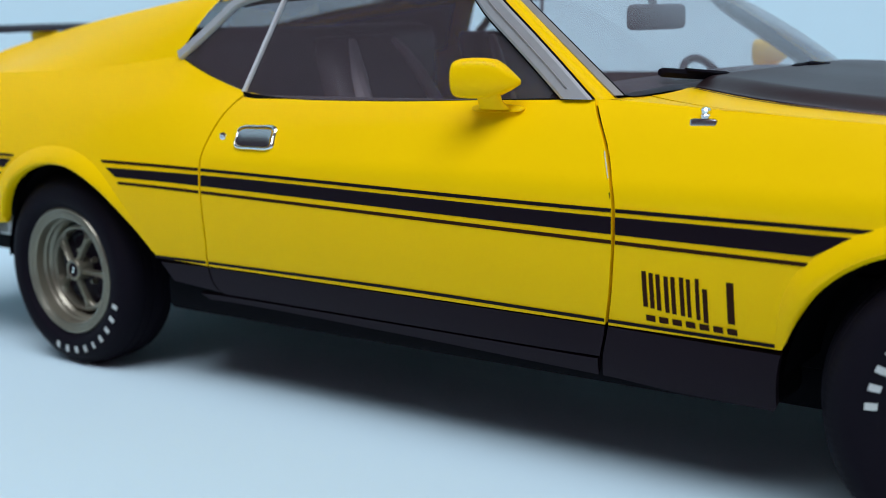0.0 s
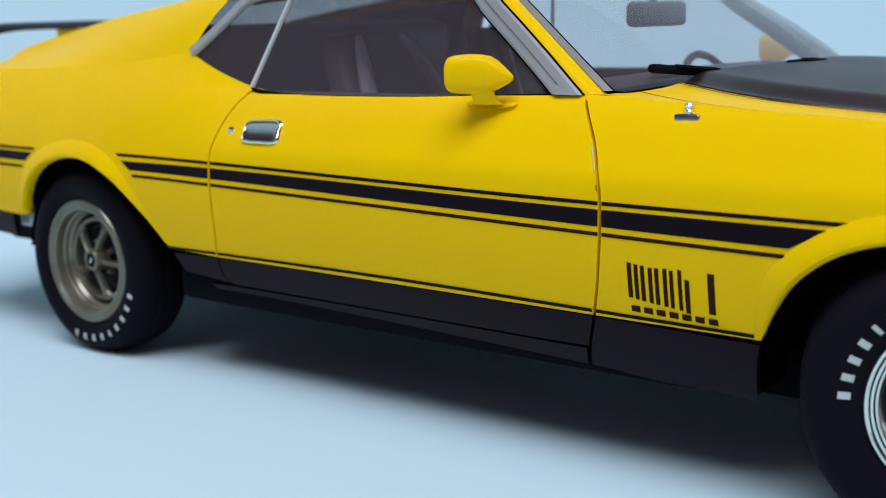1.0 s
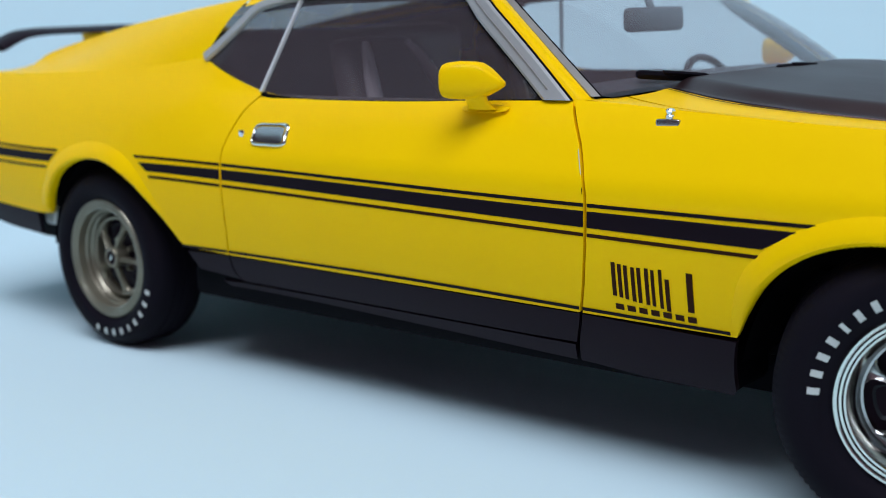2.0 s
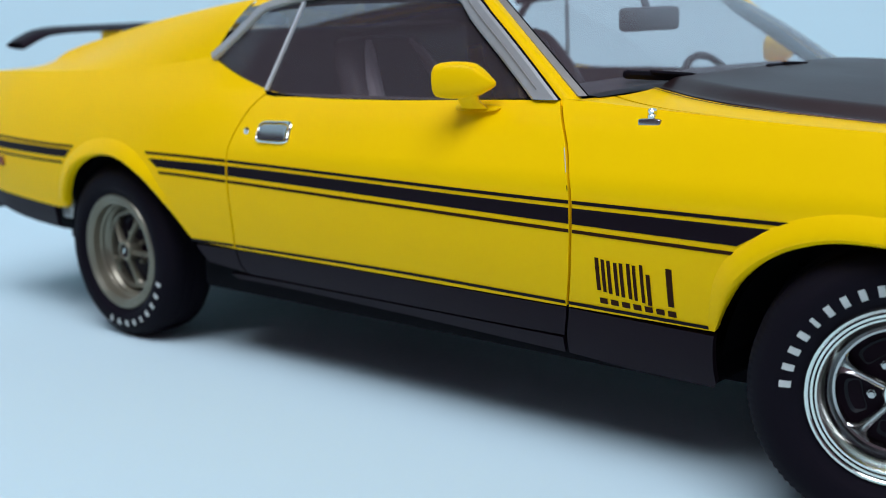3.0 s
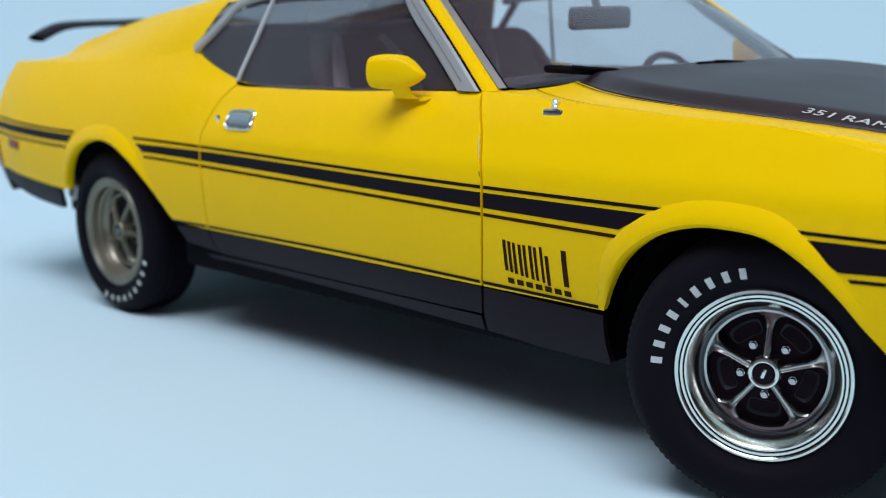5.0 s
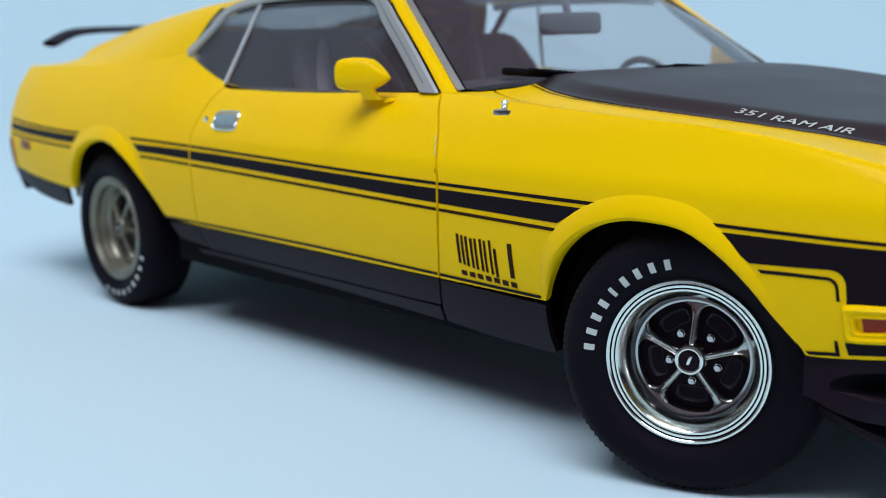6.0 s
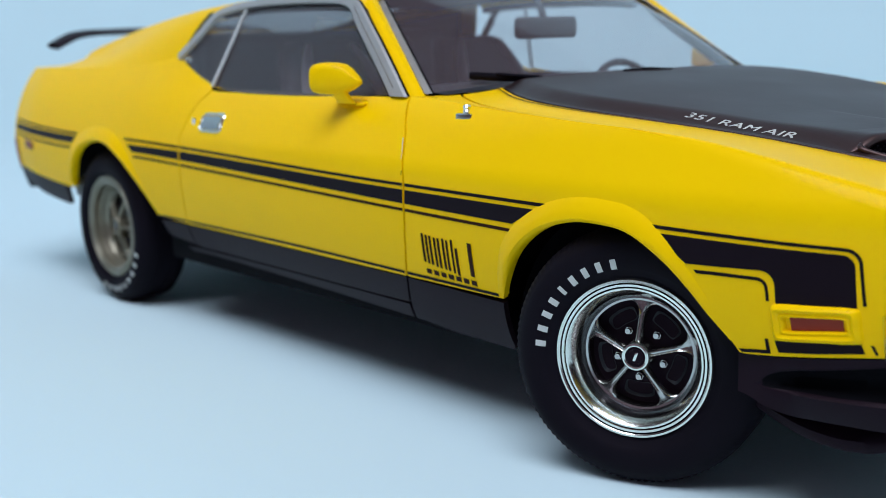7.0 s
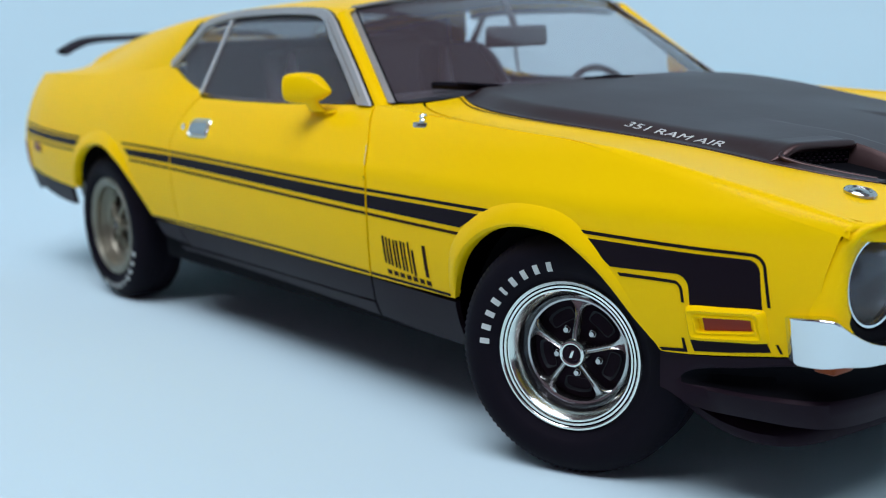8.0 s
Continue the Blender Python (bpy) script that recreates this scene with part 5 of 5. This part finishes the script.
# ---- mirrors, handles, aerial base, wipers ----
for s in (-1, 1):
    bm = bmesh.new()
    st = [(-1.0655, 0.0001, 0.0001, 0.9430), (-1.068, 0.008, 0.007, 0.9430), (-1.075, 0.013, 0.0125, 0.9440), (-1.088, 0.020, 0.023, 0.9465), (-1.104, 0.026, 0.035, 0.9500), (-1.120, 0.030, 0.0435, 0.9520), (-1.142, 0.033, 0.0465, 0.9530), (-1.168, 0.035, 0.0470, 0.9535),
          (-1.189, 0.035, 0.0450, 0.9535), (-1.198, 0.0335, 0.0420, 0.9530), (-1.2015, 0.030, 0.0370, 0.9525), (-1.2005, 0.026, 0.0325, 0.9525), (-1.190, 0.025, 0.0315, 0.9525)]

    def axis_y(x):
        return lerp(0.882, 0.824, (x + 1.203) / 0.132)

    def shell(i, a):
        x, ry, rz, zc = st[i]
        c, d = math.cos(a), math.sin(a)
        e = 0.66
        return (x, s * (axis_y(x) + ry * math.copysign(abs(c) ** e, c)), zc + rz * math.copysign(abs(d) ** e, d))
    patch(bm, shell, list(range(len(st))), steps(0, math.tau, 32))
    bmesh.ops.remove_doubles(bm, verts=bm.verts, dist=1e-5)
    # stalk and foot
    foot = [(-1.136, 0.935, 0.850, 0.031, 0.020), (-1.137, 0.915, 0.848, 0.032, 0.019), (-1.138, 0.900, 0.840, 0.033, 0.018), (-1.138, 0.888, 0.828, 0.037, 0.019), (-1.138, 0.880, 0.820, 0.043, 0.022)]
    patch(bm, lambda i, a: (foot[i][0] + foot[i][3] * math.cos(a), s * (foot[i][2] + foot[i][4] * math.sin(a)), foot[i][1]), list(range(5)), steps(0, math.tau, 24))
    fl = [(1.0, -0.012), (1.03, 0.004), (1.0, 0.011), (0.9, 0.015), (0.0, 0.016)]

    def flange(k, a):
        r, o = fl[k]
        c, d = math.cos(a), math.sin(a)
        x, z = -1.140 + r * 0.072 * c, 0.880 + r * 0.009 * math.copysign(abs(d) ** 0.6, d)
        return (x, -s * side_y(x, z, o), z)
    patch(bm, flange, list(range(5)), steps(0, math.tau, 32))
    bmesh.ops.recalc_face_normals(bm, faces=bm.faces)
    mirror = part("door_mirror", bm, YELLOW, car, "yellow bullet-shaped door mirror on a stalk", 50)
    bm = bmesh.new()
    patch(bm, lambda r, a: (-1.191, s * (0.876 + r * 0.025 * math.cos(a)), 0.953 + r * 0.028 * math.sin(a)), [0.001, 0.5, 1.0], steps(0, math.tau, 24))
    part("mirror_glass", bm, CHROME, mirror, "mirror glass")

    # door handle: a bright frame with a paddle
    c = [(-1.974, 0.757), (-1.828, 0.757), (-1.836, 0.821), (-1.978, 0.818)]

    def rounded(inset, off):
        mid = (-1.905, 0.788)
        k = 1 - inset / 0.034
        pts = [tuple(lerp(c[i][m], c[(i + 1) % 4][m], t) for m in (0, 1)) for i in range(4) for t in (0.15, 0.5, 0.85)]
        pts = smooth_line(pts, 4, True)
        return [(lerp(mid[0], x, 1 - inset / 0.072), -s * side_y(x, z, off), lerp(mid[1], z, k)) for x, z in pts]
    bm = bmesh.new()
    loops = [rounded(-0.002, -0.002), rounded(0.0, 0.004), rounded(0.003, 0.007), rounded(0.006, 0.007), rounded(0.008, 0.003), rounded(0.009, -0.006)]
    patch(bm, lambda k, j: loops[k][j % len(loops[0])], list(range(6)), list(range(len(loops[0]) + 1)))
    bmesh.ops.recalc_face_normals(bm, faces=bm.faces)
    handle = part("door_handle", bm, RIMCHROME, car, "chrome flush door handle in a rounded frame", 50)
    inner = [rounded(0.010, -0.004)[j] for j in range(len(loops[0]))]
    bmx = shaped_plate([(x, z) for x, _, z in inner], lambda x, z: side_y(x, z, -0.001 + 0.009 * math.cos((z - 0.787) * 48)), 0.012, s > 0)
    part("paddle", bmx, STEEL, handle, "polished handle paddle", 60)
    bm = bmesh.new()
    patch(bm, lambda k, a: (lambda r, o: (-2.028 + r * math.cos(a), -s * side_y(-2.028, 0.787, o), 0.787 + r * math.sin(a)))(*((0.012, 0.0), (0.011, 0.004), (0.007, 0.005), (0.0, 0.004))[k]), [0, 1, 2, 3], steps(0, math.tau, 18))
    bmesh.ops.recalc_face_normals(bm, faces=bm.faces)
    part("door_lock", bm, CHROME, car, "small round chrome door lock")

bm = bmesh.new()
box(bm, (-0.642, -0.828, 0.843), (-0.581, -0.796, 0.871), 0.005, segments=3)
for v in bm.verts:
    if v.co.z > 0.87:
        v.co.x = lerp(-0.612, v.co.x, 0.86)
aerial = part("aerial_base", bm, STEEL, car, "chrome aerial base on the fender top")
bm = bmesh.new()
lathe(bm, [(0.010, 0.0), (0.010, 0.008), (0.008, 0.011), (0.0095, 0.014), (0.010, 0.019), (0.007, 0.024), (0.0, 0.026)], 16)
for v in bm.verts:
    x, y, z = v.co
    v.co = (-0.612 + x * 1.1, -0.811 + z * 1.2, 0.869 - y)
bmesh.ops.recalc_face_normals(bm, faces=bm.faces)
part("aerial_knob", bm, CHROME, aerial)

for ends in (((-0.812, -0.625, 0.957), (-0.793, -0.572, 0.952), (-0.775, -0.520, 0.947), (-0.757, -0.462, 0.943), (-0.735, -0.40, 0.938)),
             ((-0.690, -0.115, 0.944), (-0.686, -0.06, 0.944), (-0.684, 0.0, 0.944), (-0.684, 0.05, 0.943), (-0.690, 0.13, 0.938))):
    bm = bmesh.new()
    blade = [Vector(p) for p in smooth_line(ends[:4], 5)]
    tube(bm, blade, lambda t: 0.0085 if 0.04 < t < 0.96 else 0.006, 8, flat=1.3)
    wiper = part("wiper", bm, RUBBER, car, "black wiper blade resting at the foot of the windscreen")
    bm = bmesh.new()
    tube(bm, [blade[7] + Vector((0.004, 0, 0.008)), blade[10] + Vector((0.010, 0, 0.007)), Vector(ends[3]) + Vector((0.018, 0.03, 0.002)), Vector(ends[4])], 0.0065, 6)
    part("wiper_arm", bm, RUBBER, wiper, "black wiper arm")

# leading edge of the near door: a pale painted highlight above a dark paint chip
for z0, z1, w in ((0.742, 0.800, 0.0008), (0.700, 0.716, 0.0016)):
    decal("glint_and_chip", [(DOOR_F(z0) - 0.005 - w, z0), (DOOR_F(z0) - 0.005, z0 + 0.003), (DOOR_F(z1) - 0.005, z1), (DOOR_F(z1) - 0.006 - w * 0.5, z1 - 0.004)], False, PALETRIM if z0 > 0.72 else BROWN, label="painted highlight and dark paint chip on the door edge")

# ---- interior ----
bm = bmesh.new()
box(bm, (-2.35, -0.68, 0.50), (-0.70, 0.68, 0.56), 0.01)
box(bm, (-0.82, -0.70, 0.50), (-0.70, 0.70, 0.86), 0.02)
part("cabin_floor", bm, INTERIOR, car, "dark cabin floor")
bm = bmesh.new()
DP = [(-0.74, 0.925), (-0.84, 0.935), (-0.95, 0.938), (-1.02, 0.925), (-1.05, 0.89), (-1.04, 0.80), (-0.98, 0.70)]
patch(bm, lambda y, k: (DP[k][0] - 0.10 * (abs(y) / 0.72) ** 2 * (1 if k < 3 else 0.4), y, DP[k][1] - 0.02 * (abs(y) / 0.72) ** 2), steps(-0.70, 0.70, 24), list(range(len(DP))))
bmesh.ops.recalc_face_normals(bm, faces=bm.faces)
part("dashboard", bm, DASH, car, "black dashboard")
for s in (-1, 1):
    bm = bmesh.new()
    box(bm, (-2.30, s * 0.715 - 0.015, 0.52), (-0.85, s * 0.715 + 0.015, 0.885), 0.01)
    box(bm, (-2.30, s * 0.735 - 0.032, 0.870), (-0.93, s * 0.735 + 0.028, 0.893), 0.008)
    part("door_card", bm, INTERIOR, car, "dark door lining")
    bm = bmesh.new()
    SB = [(0.0, 0.23, 0.60, -1.72), (0.3, 0.235, 0.72, -1.78), (0.6, 0.225, 0.86, -1.85), (0.85, 0.19, 0.98, -1.91), (0.96, 0.155, 1.035, -1.945), (1.0, 0.11, 1.05, -1.96)]

    def seat_back(i, a):
        _, w, z, x = SB[i]
        c, d = math.cos(a), math.sin(a)
        return (x + 0.065 * math.copysign(abs(c) ** 0.6, c), s * 0.36 + w * math.copysign(abs(d) ** 0.5, d), z)
    r = patch(bm, seat_back, list(range(len(SB))), steps(0, math.tau, 32)[:-1] + [math.tau])
    bm.faces.new(r[-1][:-1])
    bmesh.ops.remove_doubles(bm, verts=bm.verts, dist=1e-5)
    bmesh.ops.recalc_face_normals(bm, faces=bm.faces)
    seat = part("front_seat", bm, INTERIOR, car, "dark high-backed front seat", 60)
    bm = bmesh.new()
    box(bm, (-1.78, s * 0.36 - 0.24, 0.56), (-1.15, s * 0.36 + 0.24, 0.70), 0.05, segments=3)
    part("seat_cushion", bm, INTERIOR, seat)
    for k in (-1, 1):
        bm = bmesh.new()
        roll = [(x + 0.060, s * 0.36 + k * w * (0.74 - 0.16 * t ** 3), z) for t, w, z, x in SB[:-1]]
        tube(bm, smooth_line(roll, 4), lambda t: 0.027 * (1 - 0.55 * max(0.0, t - 0.6) / 0.4), 10)
        part("seat_stripe", bm, PIPING, seat, "pale grey stripe down the seat back")
# high rear seat and shelf, added to keep the cabin dark
bm = bmesh.new()
box(bm, (-2.52, -0.60, 0.60), (-2.34, 0.60, 1.085), 0.06, segments=3)
part("rear_seat", bm, INTERIOR, car, "dark rear seat, raised to block light from behind")
bm = bmesh.new()
box(bm, (-3.00, -0.50, 0.995), (-2.48, 0.50, 1.074), 0.012)
part("parcel_shelf", bm, INTERIOR, car, "dark parcel shelf added to block light from behind")
bm = bmesh.new()
patch(bm, lambda x, t: (lambda p: (p[0], p[1] * 0.97, p[2] - 0.012))(roof_point(x, t)), steps(-1.31, -2.45, 16), steps(-1, 1, 16))
part("headlining", bm, INTERIOR, car, "dark headlining")
for s in (-1, 1):
    bm = bmesh.new()
    line = [(x, s * (glass_y(RAIL_Z(x)) - 0.035), RAIL_Z(x) - 0.012) for x in steps(-1.30, -2.14, 16)]
    tube(bm, line, 0.014, 10)
    part("cant_rail", bm, INTERIOR, car, "dark padded rail above the side windows")
bm = bmesh.new()
ring = []
for a in steps(0, math.tau, 36)[:-1]:
    v = Vector((0, 0.19 * math.cos(a), 0.19 * math.sin(a)))
    v.rotate(Euler((0, radians(-24), 0)))
    ring.append(v + Vector((-1.17, 0.485, 0.775)))
tube(bm, ring, 0.013, 8, closed=True)
wheel_s = part("steering_wheel", bm, DASH, car, "dark steering wheel")
bm = bmesh.new()
for a in (0.25, math.pi - 0.25, -math.pi / 2):
    v = Vector((0, 0.18 * math.cos(a), 0.18 * math.sin(a)))
    v.rotate(Euler((0, radians(-24), 0)))
    tube(bm, [Vector((-1.15, 0.485, 0.77)), v + Vector((-1.17, 0.485, 0.775))], 0.012, 6)
tube(bm, [(-1.14, 0.485, 0.77), (-1.0, 0.485, 0.72)], 0.03, 8)
part("steering_spokes", bm, DASH, wheel_s)
bm = bmesh.new()
box(bm, (-0.018, -0.120, -0.036), (0.018, 0.120, 0.036), 0.017, segments=4)
for v in bm.verts:
    v.co = Matrix.Rotation(radians(-12), 3, "Z") @ v.co + Vector((-1.135, 0.0, 1.082))
inner_mirror = part("interior_mirror", bm, DASH, car, "dark interior mirror on a stalk")
bm = bmesh.new()
tube(bm, [(-1.138, 0.0, 1.10), (-1.16, 0.0, 1.15), (-1.20, 0.0, 1.205)], 0.012, 8)
part("mirror_stalk", bm, DASH, inner_mirror)
